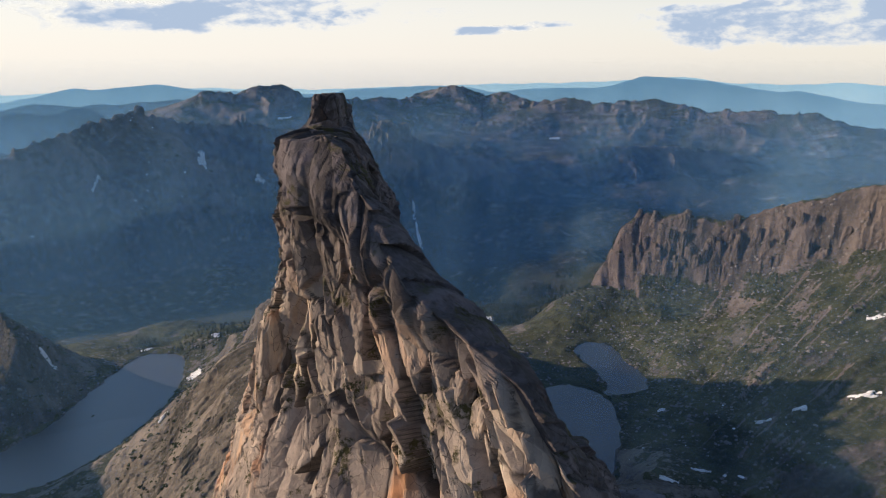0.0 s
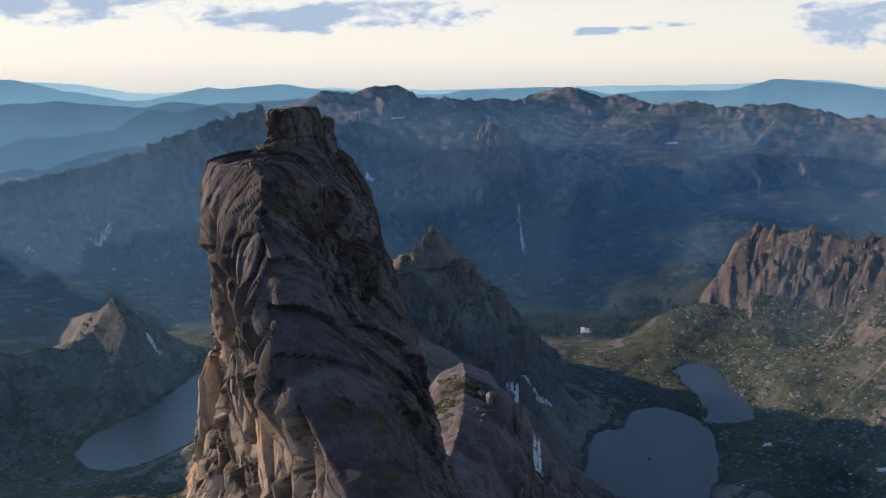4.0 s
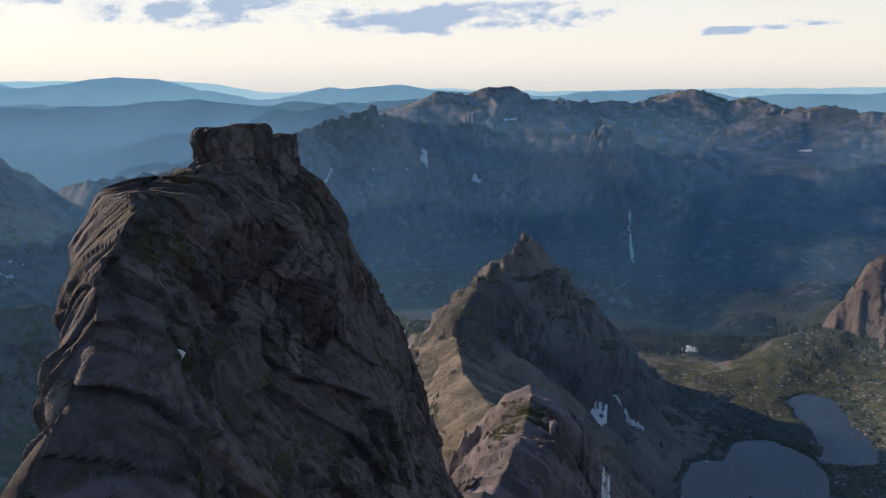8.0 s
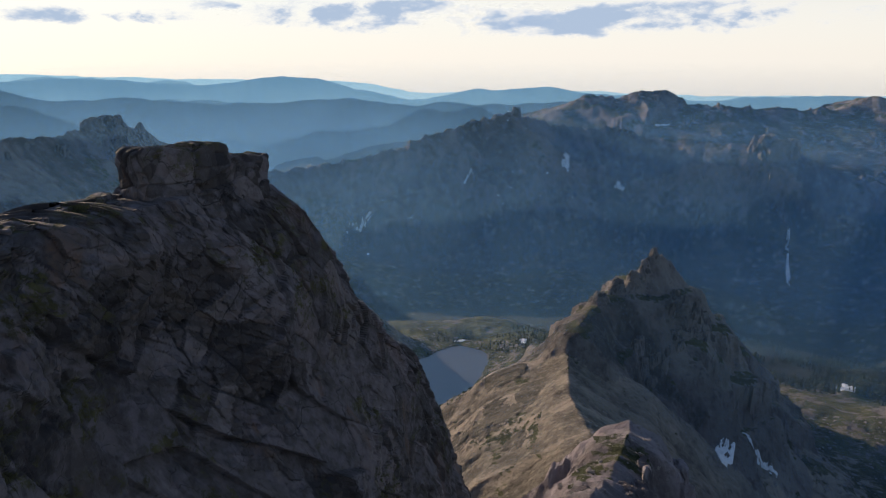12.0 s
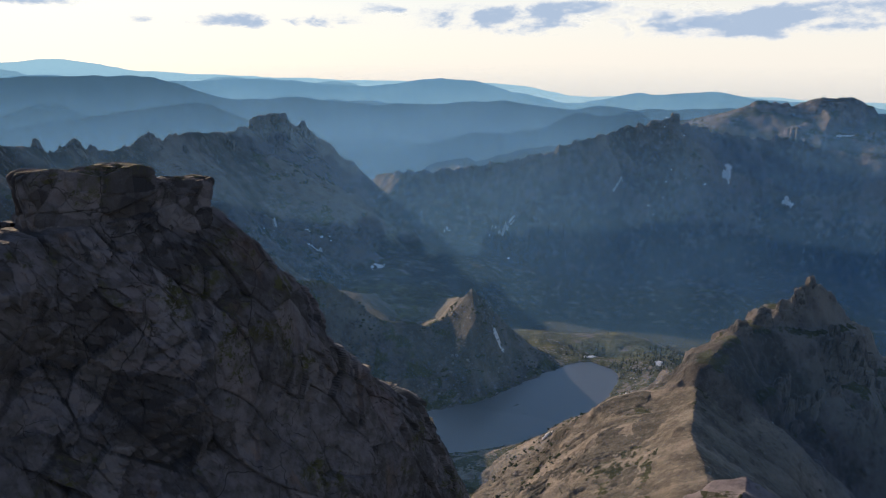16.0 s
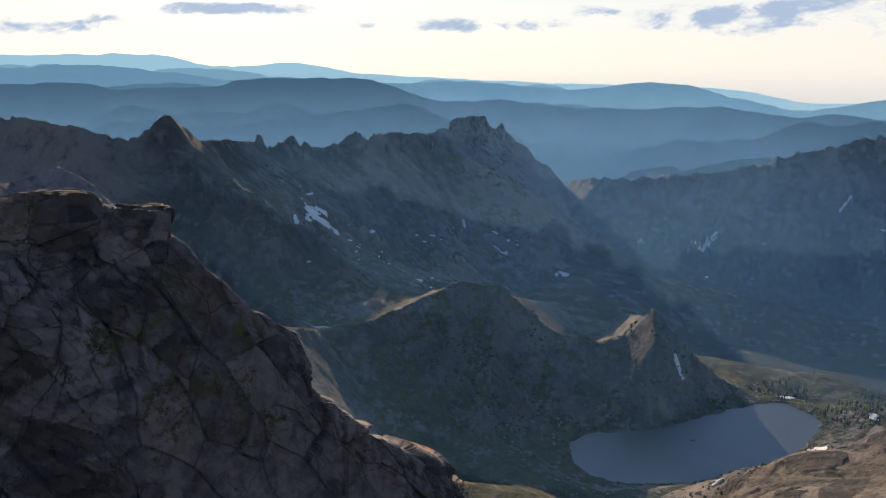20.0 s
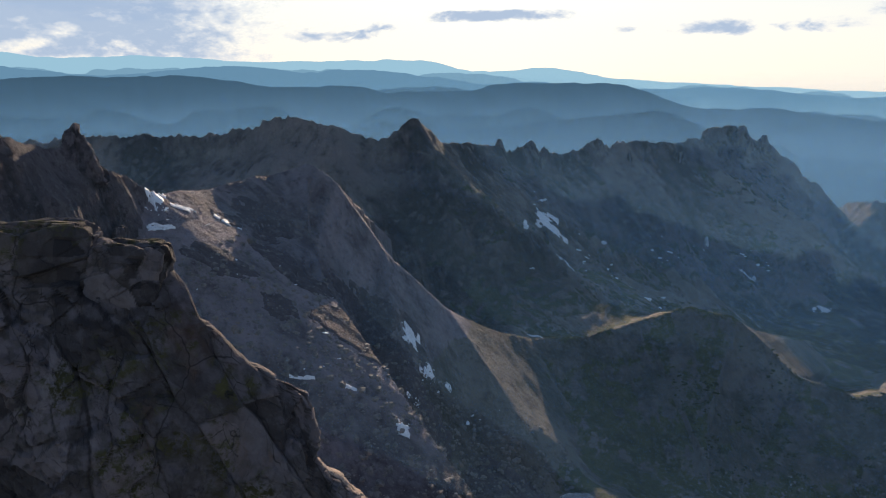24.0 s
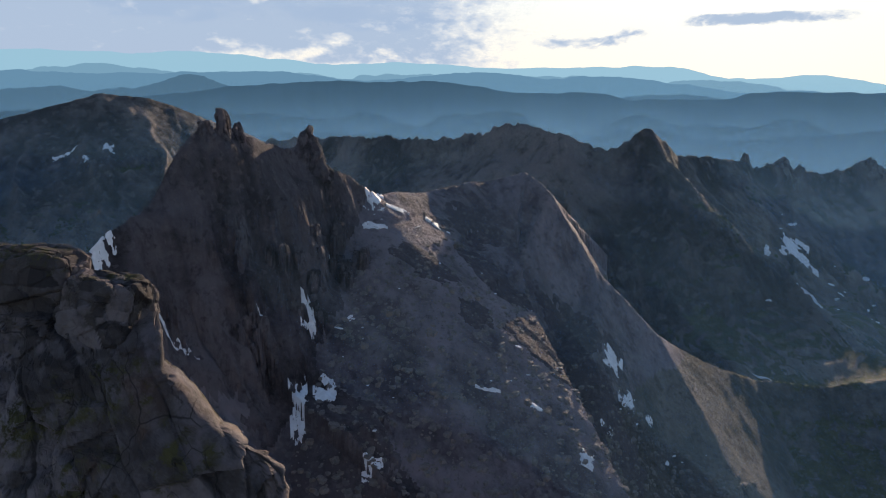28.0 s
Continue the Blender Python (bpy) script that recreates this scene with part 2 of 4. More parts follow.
def ground_paint(name, pale, mid, dark, scale=1.0, relief=1.0, scree=(0.2, 0.19, 0.18), turfs=((0.024, 0.031, 0.014), (0.06, 0.064, 0.028)), bush=(0.014, 0.021, 0.011)):
    """Bare rock, paler on its ribs and darker in its clefts, with scree, turf where the ground lies flatter and dwarf shrubs. scale: 1 for slopes seen from some hundred metres, less for those farther off."""
    p = Paint(name)
    rib = p.attribute("rib")
    broad = p.noise(0.011 * scale, 5, 0.6)
    fine = p.noise(0.16 * scale, 9, 0.72)
    streak = p.noise(0.07 * scale, 7, 0.68, (1, 1, 0.14))
    blotch = p.noise(0.045 * scale, 8, 0.68)
    colour = p.mix(p.ramp(broad, 0.36, 0.64), mid, pale)
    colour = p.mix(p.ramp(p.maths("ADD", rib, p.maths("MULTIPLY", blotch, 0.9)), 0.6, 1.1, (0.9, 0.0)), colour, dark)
    colour = p.mix(p.maths("MULTIPLY", p.ramp(streak, 0.5, 0.7), 0.65), colour, tuple(c * 0.75 for c in dark))
    colour = p.mix(p.maths("MULTIPLY", p.ramp(streak, 0.42, 0.28), 0.5), colour, scree)
    colour = p.mix(p.maths("MULTIPLY", p.ramp(fine, 0.52, 0.68), 0.6), colour, tuple(c * 0.6 for c in dark))
    colour = p.mix(p.maths("MULTIPLY", p.ramp(fine, 0.44, 0.3), 0.45), colour, scree)
    patchy = p.maths("ADD", p.attribute("green"), p.maths("MULTIPLY", p.maths("SUBTRACT", p.noise(0.03 * scale, 9, 0.72), 0.5), 2.6))
    turf = p.mix(p.ramp(blotch, 0.35, 0.62), *turfs)
    colour = p.mix(p.ramp(patchy, 0.42, 0.6), colour, turf)
    shrub = p.ramp(p.maths("ADD", p.attribute("wood"), p.maths("MULTIPLY", p.maths("SUBTRACT", p.noise(0.05 * scale, 8, 0.68), 0.5), 2.0)), 0.42, 0.75)
    colour = p.mix(shrub, colour, bush)
    rubble = p.cells(0.4 * scale, (1, 1, 0.8), "F1")
    colour = p.mix(p.maths("MULTIPLY", p.ramp(rubble, 0.62, 0.95), 0.3), colour, scree)
    return p.done(colour, 0.92, ((p.noise(0.05 * scale, 10, 0.66, (1, 1, 0.5)), 9.0 * relief / scale), (streak, 2.5 * relief / scale), (fine, 2.2 * relief / scale), (rubble, 0.3 * relief)), 0.2)


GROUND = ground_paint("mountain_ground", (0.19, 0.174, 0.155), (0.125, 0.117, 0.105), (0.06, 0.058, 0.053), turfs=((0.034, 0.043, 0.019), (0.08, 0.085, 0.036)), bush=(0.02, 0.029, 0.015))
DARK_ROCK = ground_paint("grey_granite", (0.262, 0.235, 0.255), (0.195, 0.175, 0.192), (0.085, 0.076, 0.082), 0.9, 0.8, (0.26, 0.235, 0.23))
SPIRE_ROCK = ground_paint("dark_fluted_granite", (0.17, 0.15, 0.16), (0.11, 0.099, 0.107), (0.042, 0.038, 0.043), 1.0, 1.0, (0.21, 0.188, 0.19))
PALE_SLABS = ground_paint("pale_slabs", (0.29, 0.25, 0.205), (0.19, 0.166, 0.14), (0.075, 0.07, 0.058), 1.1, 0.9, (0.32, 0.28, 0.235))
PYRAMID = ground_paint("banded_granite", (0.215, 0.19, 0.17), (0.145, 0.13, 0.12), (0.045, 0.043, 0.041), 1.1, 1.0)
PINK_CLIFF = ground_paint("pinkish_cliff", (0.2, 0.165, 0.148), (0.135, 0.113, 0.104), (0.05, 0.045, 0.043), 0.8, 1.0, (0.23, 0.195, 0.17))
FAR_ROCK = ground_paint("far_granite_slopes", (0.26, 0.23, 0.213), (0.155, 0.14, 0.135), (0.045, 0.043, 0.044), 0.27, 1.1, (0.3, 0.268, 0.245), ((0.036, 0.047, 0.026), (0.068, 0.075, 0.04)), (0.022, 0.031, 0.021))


def plain_paint(name, colour, rough=0.8, scale=0.2, depth=0.1, vary=0.25):
    p = Paint(name)
    shade = p.mix(p.ramp(p.noise(scale, 5, 0.6), 0.3, 0.7), colour, tuple(c * (1 - vary) for c in colour))
    return p.done(shade, rough, ((p.noise(scale * 3, 5, 0.6), depth),))


SNOW = plain_paint("old_snow", (0.78, 0.8, 0.83), 0.6, 0.25, 0.15, 0.18)
BOULDER = rock_paint("boulder_granite", ((0.19, 0.175, 0.168), (0.26, 0.24, 0.225), (0.11, 0.102, 0.1)), (0.26, 0.2, 0.16), (0.07, 0.075, 0.04), 1.2, 1.1, 0.3)
SHRUB = plain_paint("dwarf_shrub", (0.04, 0.052, 0.018), 0.9, 0.15, 0.2, 0.5)
TREE = plain_paint("stone_pine", (0.028, 0.042, 0.02), 0.9, 0.4, 0.2, 0.5)


def water_paint(name, rough, ripple):
    p = Paint(name)
    p.shader.inputs["IOR"].default_value = 1.9 if rough > 0.3 else 1.7
    return p.done((0.03, 0.03, 0.036) if rough > 0.3 else (0.022, 0.025, 0.032), rough, ((p.noise(0.35, 3, 0.5), ripple),), 1.0)


RUFFLED, STILL = water_paint("ruffled_water", 0.42, 0.12), water_paint("still_water", 0.2, 0.03)


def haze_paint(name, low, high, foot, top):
    """Far ranges with the blue of the air painted on as a glow: paler towards their feet."""
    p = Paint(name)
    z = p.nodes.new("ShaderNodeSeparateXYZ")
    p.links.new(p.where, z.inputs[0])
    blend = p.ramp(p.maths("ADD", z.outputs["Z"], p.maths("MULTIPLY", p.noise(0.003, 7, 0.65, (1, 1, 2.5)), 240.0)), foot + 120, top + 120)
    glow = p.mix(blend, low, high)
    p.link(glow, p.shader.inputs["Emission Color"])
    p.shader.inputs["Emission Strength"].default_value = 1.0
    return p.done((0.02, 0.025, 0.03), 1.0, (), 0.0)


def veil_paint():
    """Blue sheets that stand in for thin air-haze: they send a little of the sun's and the sky's light on and let the
    rest through.
    """
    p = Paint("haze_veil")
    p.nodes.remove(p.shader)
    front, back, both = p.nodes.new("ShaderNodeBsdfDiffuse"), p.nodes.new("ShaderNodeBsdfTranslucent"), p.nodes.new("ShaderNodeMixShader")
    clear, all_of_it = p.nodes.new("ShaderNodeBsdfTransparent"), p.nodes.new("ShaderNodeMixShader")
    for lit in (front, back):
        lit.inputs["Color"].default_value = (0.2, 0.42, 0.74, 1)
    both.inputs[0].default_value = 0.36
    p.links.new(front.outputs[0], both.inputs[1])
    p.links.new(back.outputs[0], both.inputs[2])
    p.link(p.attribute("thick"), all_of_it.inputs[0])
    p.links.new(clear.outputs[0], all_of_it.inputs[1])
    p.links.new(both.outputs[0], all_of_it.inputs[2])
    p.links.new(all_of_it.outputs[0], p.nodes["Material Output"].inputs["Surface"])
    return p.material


def cloud_paint():
    """Grey-blue cloud, thin and pale where its thickness runs out."""
    p = Paint("cloud")
    thick = p.attribute("thick")
    p.nodes.remove(p.shader)
    glow, clear, both = p.nodes.new("ShaderNodeEmission"), p.nodes.new("ShaderNodeBsdfTransparent"), p.nodes.new("ShaderNodeMixShader")
    curl = p.maths("SUBTRACT", p.noise(0.007, 9, 0.66, (1, 1, 2.2)), 0.5)
    worn = p.maths("ADD", thick, p.maths("MULTIPLY", p.maths("MULTIPLY", curl, 1.5), p.ramp(thick, 0.0, 0.25)))
    p.link(p.mix(p.ramp(worn, 0.15, 0.9), (0.67, 0.62, 0.56), (0.31, 0.36, 0.43)), glow.inputs["Color"])
    p.link(p.maths("MULTIPLY", p.ramp(worn, 0.02, 0.75), 0.92), both.inputs[0])
    p.links.new(clear.outputs[0], both.inputs[1])
    p.links.new(glow.outputs[0], both.inputs[2])
    p.links.new(both.outputs[0], p.nodes["Material Output"].inputs["Surface"])
    return p.material


CLOUD, VEIL = cloud_paint(), veil_paint()

# ---- the shape of the mountains ----
# Each ridge: its crest line (x, y, z), its flank as (distance, drop), how jagged its crest is, how deep its gullies are, and its flutes and ledges.
RIDGES = {
    "spur": ([(-16, 150, 250), (-15, 205, 232), (-14, 262, 226), (-22, 335, 211), (-40, 390, 172)], [(0, 0), (14, 6), (40, 48), (70, 80), (200, 150)], 9, 0.8, 9.0, 2.0),
    "apron": ([(-50, 385, 168), (-92, 450, 155), (-120, 520, 152)], [(0, 0), (60, 34), (110, 84), (160, 124), (300, 160)], 4, 0.32, 4.0, 1.5),
    "pyramid_peak": ([(-122, 545, 173), (-128, 600, 167), (-112, 655, 179), (-103, 682, 192), (-80, 708, 172), (-66, 722, 150), (-40, 780, 90)], [(0, 0), (5, 8), (14, 15), (38, 36), (46, 58), (70, 68), (80, 92), (110, 124), (165, 170), (260, 195), (400, 260)], 4, 0.36, 11.0, 5.0),
    "spire_peak": ([(-248, -79, 276), (-290, -66, 300), (-318, -60, 322), (-336, -55, 338), (-350, -44, 342), (-364, -38, 335), (-386, -30, 325), (-404, -24, 322), (-418, -19, 327), (-428, -8, 302), (-455, 14, 284)], [(0, 0), (12, 20), (33, 78), (60, 130), (80, 146), (160, 190), (320, 250)], 5, 0.45, 11.0, 2.5),
    "slab_peak": ([(-455, 14, 284), (-485, 28, 281), (-516, 44, 276), (-560, 82, 279), (-578, 117, 285), (-566, 140, 268), (-552, 180, 211), (-556, 238, 149), (-580, 282, 119), (-608, 335, 91), (-612, 390, 87), (-612, 425, 95)], [(0, 0), (100, 68), (220, 142), (300, 178), (450, 215)], 3, 0.09),
    "cone_hill": ([(-612, 425, 95), (-610, 460, 107), (-604, 512, 120), (-580, 552, 110), (-535, 592, 66), (-500, 632, 56), (-482, 656, 68), (-466, 676, 101), (-446, 700, 66), (-420, 740, 22)], [(0, 0), (14, 9), (60, 32), (150, 66), (300, 120)], 3, 0.2),
    "cliff_ridge": ([(262, 1058, 40), (284, 1062, 92), (312, 1068, 117), (375, 1023, 126), (402, 1002, 121), (440, 976, 136), (481, 933, 160), (520, 891, 186), (590, 800, 235), (700, 600, 290)], [(0, 0), (8, 8), (40, 84), (60, 96), (300, 190)], 7, 0.26, 12.0, 1.5),
    "west_peak": ([(-1200, -420, 250), (-1110, -206, 265), (-1051, -38, 271), (-1014, 55, 296), (-950, 132, 290), (-962, 200, 268), (-974, 256, 296), (-1031, 300, 254), (-1158, 425, 232)], [(0, 0), (30, 40), (160, 132), (240, 200), (400, 262), (700, 380)], 9, 0.5),
    "west_range": ([(-1158, 425, 232), (-1225, 550, 214), (-1320, 745, 214), (-1420, 967, 208), (-1556, 1130, 205), (-1590, 1225, 180), (-1500, 1310, 85)], [(0, 0), (30, 40), (180, 150), (300, 225), (466, 320), (700, 420), (1500, 650)], 14, 0.55),
    "north_range": ([(-2200, 1650, -190), (-1850, 1520, -90), (-1560, 1420, 10), (-1363, 1386, 60), (-1211, 1538, 80), (-1118, 1616, 102), (-1018, 1689, 149), (-918, 1823, 190), (-833, 1914, 208), (-770, 1980, 179), (-659, 2085, 165), (-477, 2130, 137)], [(0, 0), (50, 55), (200, 185), (350, 320), (500, 430), (700, 560), (1500, 700)], 16, 0.85),
    "ravine_mountain": ([(-477, 2130, 137), (-219, 2128, 133), (-135, 2144, 133), (32, 2173, 58), (187, 2257, 26), (366, 2332, 12), (550, 2370, 55), (923, 2451, 40), (1365, 2470, -40)], [(0, 0), (60, 42), (130, 120), (230, 230), (400, 360), (700, 540), (1500, 700)], 10, 0.9),
    "back_range": ([(-1124, 3001, 138), (-1059, 3125, 198), (-931, 3177, 189), (-865, 3229, 216), (-743, 3271, 221), (-638, 3239, 169), (-497, 3549, 140), (-225, 3768, 128), (-66, 4042, 118), (71, 4211, 186), (245, 4192, 125), (342, 4183, 142), (532, 3995, 88), (643, 3627, 136), (794, 3501, 118), (1031, 3439, 151), (1248, 3266, 102), (1598, 3008, 116)], [(0, 0), (100, 46), (500, 125), (900, 165), (1500, 300), (3000, 700)], 20, 1.2),
    "far_hill": ([(-1000, -950, 262), (-1116, -801, 315), (-1165, -741, 332), (-1211, -677, 321), (-1290, -560, 265)], [(0, 0), (300, 160), (800, 420)], 4, 0.6),
    "home_ridge": ([(-40, 70, 120), (-120, 10, 165), (-190, -40, 215), (-248, -79, 262)], [(0, 0), (30, 30), (90, 80), (250, 160)], 6, 0.5),
}
# The valley floors: x, y, z.
FLOOR = [(-350, 640, -4), (-420, 530, 0), (-300, 560, 2), (-310, 800, 3), (-380, 850, -10), (150, 680, -20), (215, 800, -17), (80, 600, -14), (300, 760, 8), (420, 760, 52), (330, 950, 12), (220, 1000, 2), (120, 1060, -60),
         (90, 1200, -118), (-60, 1350, -260), (-350, 1150, -240), (-600, 1150, -260), (-870, 870, -50), (-760, 700, -40), (-690, 420, 62), (-500, 400, 30), (-400, 400, 26), (-300, 330, 70), (-200, 230, 128)]
FLOOR += [(120, 350, 40), (250, 450, 10), (0, -200, 160), (400, 300, 60), (700, 900, 120), (500, 1350, -150), (1100, 1300, -150), (-1900, 600, -420), (-1700, 1900, -400), (-900, 2600, -150), (600, 2900, -10), (-860, 470, 74), (-1000, 700, -60), (-1900, -400, -400), (-700, -300, 120), (-3500, 500, -430), (-2500, 2600, -430), (-3000, -1500, -250), (0, 4000, -40), (-820, 400, 72), (-760, 460, 66)]

LAKE = [(-410, 520), (-384, 506), (-350, 516), (-318, 565), (-303, 622), (-296, 680), (-308, 755), (-330, 785), (-368, 786), (-384, 745), (-389, 690), (-396, 620), (-414, 575), (-420, 545)]
POND = [(172, 828), (196, 858), (222, 848), (232, 800), (242, 764), (238, 728), (205, 708), (186, 720), (190, 762)]
PUDDLE = [(-420, 312), (-398, 300), (-372, 304), (-362, 318), (-374, 334), (-400, 338), (-418, 328)]
TARN = [(38, 530), (56, 595), (66, 664), (98, 688), (114, 726), (150, 738), (184, 711), (188, 660), (172, 599), (150, 545), (100, 505)]


def shore(points, steps=12):
    """A smooth closed line through points."""
    p = np.array(points, float)
    a, b, c, d = np.roll(p, 1, 0), p, np.roll(p, -1, 0), np.roll(p, -2, 0)
    s = (np.arange(steps) / steps)[None, :, None]
    a, b, c, d = (v[:, None] for v in (a, b, c, d))
    out = 0.5 * (2 * b + (c - a) * s + (2 * a - 5 * b + 4 * c - d) * s**2 + (3 * b - a - 3 * c + d) * s**3)
    return out.reshape(-1, 2)


def beside(x, y, line, closed=False):
    """Distance from a line, the place along it as piece + share, and how far the place lies past the ends of that piece."""
    line = np.asarray(line, float)
    ends = np.roll(line, -1, 0) if closed else line[1:]
    best, along, past = np.full(x.shape, 1e9), np.zeros(x.shape), np.zeros(x.shape)
    for n, (a, b) in enumerate(zip(line, ends)):
        w = b[:2] - a[:2]
        free = ((x - a[0]) * w[0] + (y - a[1]) * w[1]) / (w @ w)
        s = np.clip(free, 0, 1)
        d = np.hypot(x - a[0] - s * w[0], y - a[1] - s * w[1])
        near = d < best
        best, along, past = np.where(near, d, best), np.where(near, n + s, along), np.where(near, (free - s) * math.sqrt(w @ w), past)
    return best, along, past


def within(x, y, line):
    """Whether places lie inside a closed line."""
    inside = np.zeros(x.shape, bool)
    for a, b in zip(line, np.roll(line, -1, 0)):
        cross = (a[1] > y) != (b[1] > y)
        inside ^= cross & (x < (b[0] - a[0]) * (y - a[1]) / (b[1] - a[1] + 1e-12) + a[0])
    return inside


WATERS = [(shore(LAKE), 0.0), (shore(POND), -14.5), (shore(TARN), -16.0), (shore(PUDDLE), 35.0)]
ORDER = list(RIDGES)
DISTANT = ("west_peak", "west_range", "north_range", "ravine_mountain", "back_range", "far_hill")


def height(x, y):
    """Height of the ground, the ridge that makes it (or -1), and how far each place stands out as a rib (1) or lies in a cleft (0)."""
    weight, low = 0.0, 0.0
    for fx, fy, fz in FLOOR:
        w = 1 / ((x - fx) ** 2 + (y - fy) ** 2 + 400) ** 1.6
        weight, low = weight + w, low + w * fz
    low = low / weight
    far = np.hypot(x, y)
    bumpy = np.clip(far / 900, 0.6, 2.0)
    low = low + 5 * bumpy * cloudy(x, y, 90, 4, 3) + 1.2 * cloudy(x, y, 14, 3, 9)
    best, owner, rib = low.copy(), np.full(x.shape, -1), np.full(x.shape, 0.5)
    broad = cloudy(x, y, 150, 4, 33)
    wx, wy = x + 26 * broad, y + 26 * cloudy(x, y, 130, 3, 37)
    ribs = crests(wx, wy, 120, 6, 21, 0.55) - 0.5
    small = crests(wx * 1.3, wy, 24, 4, 27, 0.6) - 0.5
    rib += 0.35 * small
    for n, name in enumerate(ORDER):
        line, flank, jag, gully, flutes, bands = (*RIDGES[name], 0.0, 0.0)[:6]
        line, flank = np.array(line, float), np.array(flank, float)
        last = flank[-1] + (flank[-1] - flank[-2]) / (flank[-1, 0] - flank[-2, 0]) * 8000
        flank = np.vstack([flank, last])
        span = np.interp(line[:, 2].max() + 460, flank[:, 1], flank[:, 0]) + 60
        low, high = line.min(0)[:2] - span, line.max(0)[:2] + span
        on = np.nonzero((x > low[0]) & (x < high[0]) & (y > low[1]) & (y < high[1]))[0]
        if not len(on):
            continue
        sx, sy = x[on], y[on]
        d, s, past = beside(sx, sy, line)
        i = np.minimum(s.astype(int), len(line) - 2)
        top = line[i, 2] + (line[i + 1, 2] - line[i, 2]) * (s - i)
        steps = np.hypot(*np.diff(line[:, :2], axis=0).T)
        run = np.r_[0, np.cumsum(steps)][i] + steps[i] * (s - i) + 0.8 * past
        start = np.clip(d / 22, 0.04, 1)
        # buttresses run down from the crest, each split into finer ribs
        wide = 150.0 if name in DISTANT else {"spur": 26.0, "apron": 44.0}.get(name, 62.0)
        spurs = crests(run + 0.22 * wide * broad[on], 0.24 * d, wide, 6, 140 + n, 0.6) - 0.47
        d2 = d - gully * start * (np.clip(d, 0, 1.6 * wide) * 0.95 * spurs + np.clip(d / 90, 0.35, 1.6) * 20 * ribs[on] + (9 if gully < 0.9 else 5) * small[on])
        if flutes:
            d2 = d2 - flutes * start * (crests(run + 5 * broad[on], 0.1 * d, 17, 4, 29, 0.62) - 0.5)
        d2 = np.maximum(d2, 0)
        h = top - np.interp(d2, flank[:, 0], flank[:, 1])
        if bands:
            h = h + bands * np.sin((h + 9 * broad[on] + 3 * small[on]) * 2 * math.pi / 36)
        if name == "slab_peak":
            # sheets of rock that peel off, each ending in a low step
            lap = (d + 34 * grain(run / 75, d / 95, seed=61)) / 33
            h = h + 4.5 * np.clip((-425 - sx) / 30, 0, 1) * np.clip(d / 60, 0, 1) * np.clip((215 - d) / 40, 0, 1) * np.clip((200 - sy) / 40, 0, 1) * (lap - np.floor(lap) - 0.5)
        h = h + jag * (crests(run, 0.3 * d, 46, 4, 50 + n, 0.6) - 0.6) * 1.9 * np.exp(-d / 45)
        mix = np.clip(0.5 + (h - best[on]) / 24, 0, 1)
        owner[on] = np.where(h > best[on], n, owner[on])
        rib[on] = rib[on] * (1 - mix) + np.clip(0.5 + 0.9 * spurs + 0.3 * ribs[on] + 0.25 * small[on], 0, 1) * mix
        best[on] = best[on] * (1 - mix) + h * mix + 6 * mix * (1 - mix)
    for line, level in WATERS:
        low, high = line.min(0) - 50, line.max(0) + 50
        on = np.nonzero((x > low[0]) & (x < high[0]) & (y > low[1]) & (y < high[1]))[0]
        if not len(on):
            continue
        sx, sy, ground = x[on], y[on], best[on]
        d = beside(sx, sy, line, True)[0]
        d = np.where(within(sx, sy, line), -d, d) + 2.5 * cloudy(sx, sy, 16, 3, 70)
        bank = level + np.where(d > 0, 0.35 + 0.09 * d + 0.9 * np.abs(cloudy(sx, sy, 9, 2, 75)), np.maximum(-8, 0.35 * d - 0.2))
        blend = np.clip((d - 6) / 34, 0, 1)
        best[on] = np.where(d < 40, bank * (1 - blend) + ground * blend, ground)
        owner[on] = np.where(d < 3, -1, owner[on])
    return best, owner, rib


# ---- the ground: one sheet of rings round the summit, cut where one mountain ends and the next begins ----
HUB = (10.0, 70.0)
turns = np.radians(np.r_[np.arange(-43, 146, 0.155), np.arange(146, 317, 1.5)])
rings, r = [], 25.0
while r < 4860:
    rings.append(r)
    r *= 1 + (0.02 if r < 180 else 0.0075 if r < 260 else 0.0047 if r < 900 else 0.0055 if r < 2500 else 0.011)
rings = np.array(rings)
rr, tt = np.meshgrid(rings, turns, indexing="ij")
gx, gy = HUB[0] - rr * np.sin(tt), HUB[1] + rr * np.cos(tt)
gz, owner, rib = height(gx.ravel(), gy.ravel())
gx, gy = gx.ravel(), gy.ravel()
zz = gz.reshape(rr.shape)
fall = np.hypot(np.gradient(zz, axis=0) / np.gradient(rr, axis=0), np.gradient(zz, axis=1) / (rr * np.gradient(tt, axis=1))).ravel()
green = 0.62 - 0.85 * np.clip(fall - 0.25, 0, 1.2) - 0.35 * (gz > 215)
green += np.where((gx > 120) & (gy > 500) & (gy < 1300), 0.36, 0) - 0.3 * (np.hypot(gx - 60, gy - 480) < 170) + 0.1 * ((gx < -200) & (gx > -640) & (gy > 330)) - 0.55 * ((gx < -150) & (gx > -620) & (gy < 300))
wood = np.clip(0.75 - np.hypot(gx - 90, gy - 1210) / 330, -0.5, 0.6) + np.where(np.hypot(gx, gy) > 1150, 0.5 + np.clip((100 - gz) / 230, -0.3, 0.8), np.clip((-20 - gz) / 120, 0, 0.75)) + np.where((gx > 180) & (gx < 420) & (gy > 880) & (gy < 1080), 0.18, 0)
faces = lattice(len(rings), len(turns), True)
face_owner = owner[faces].max(1)
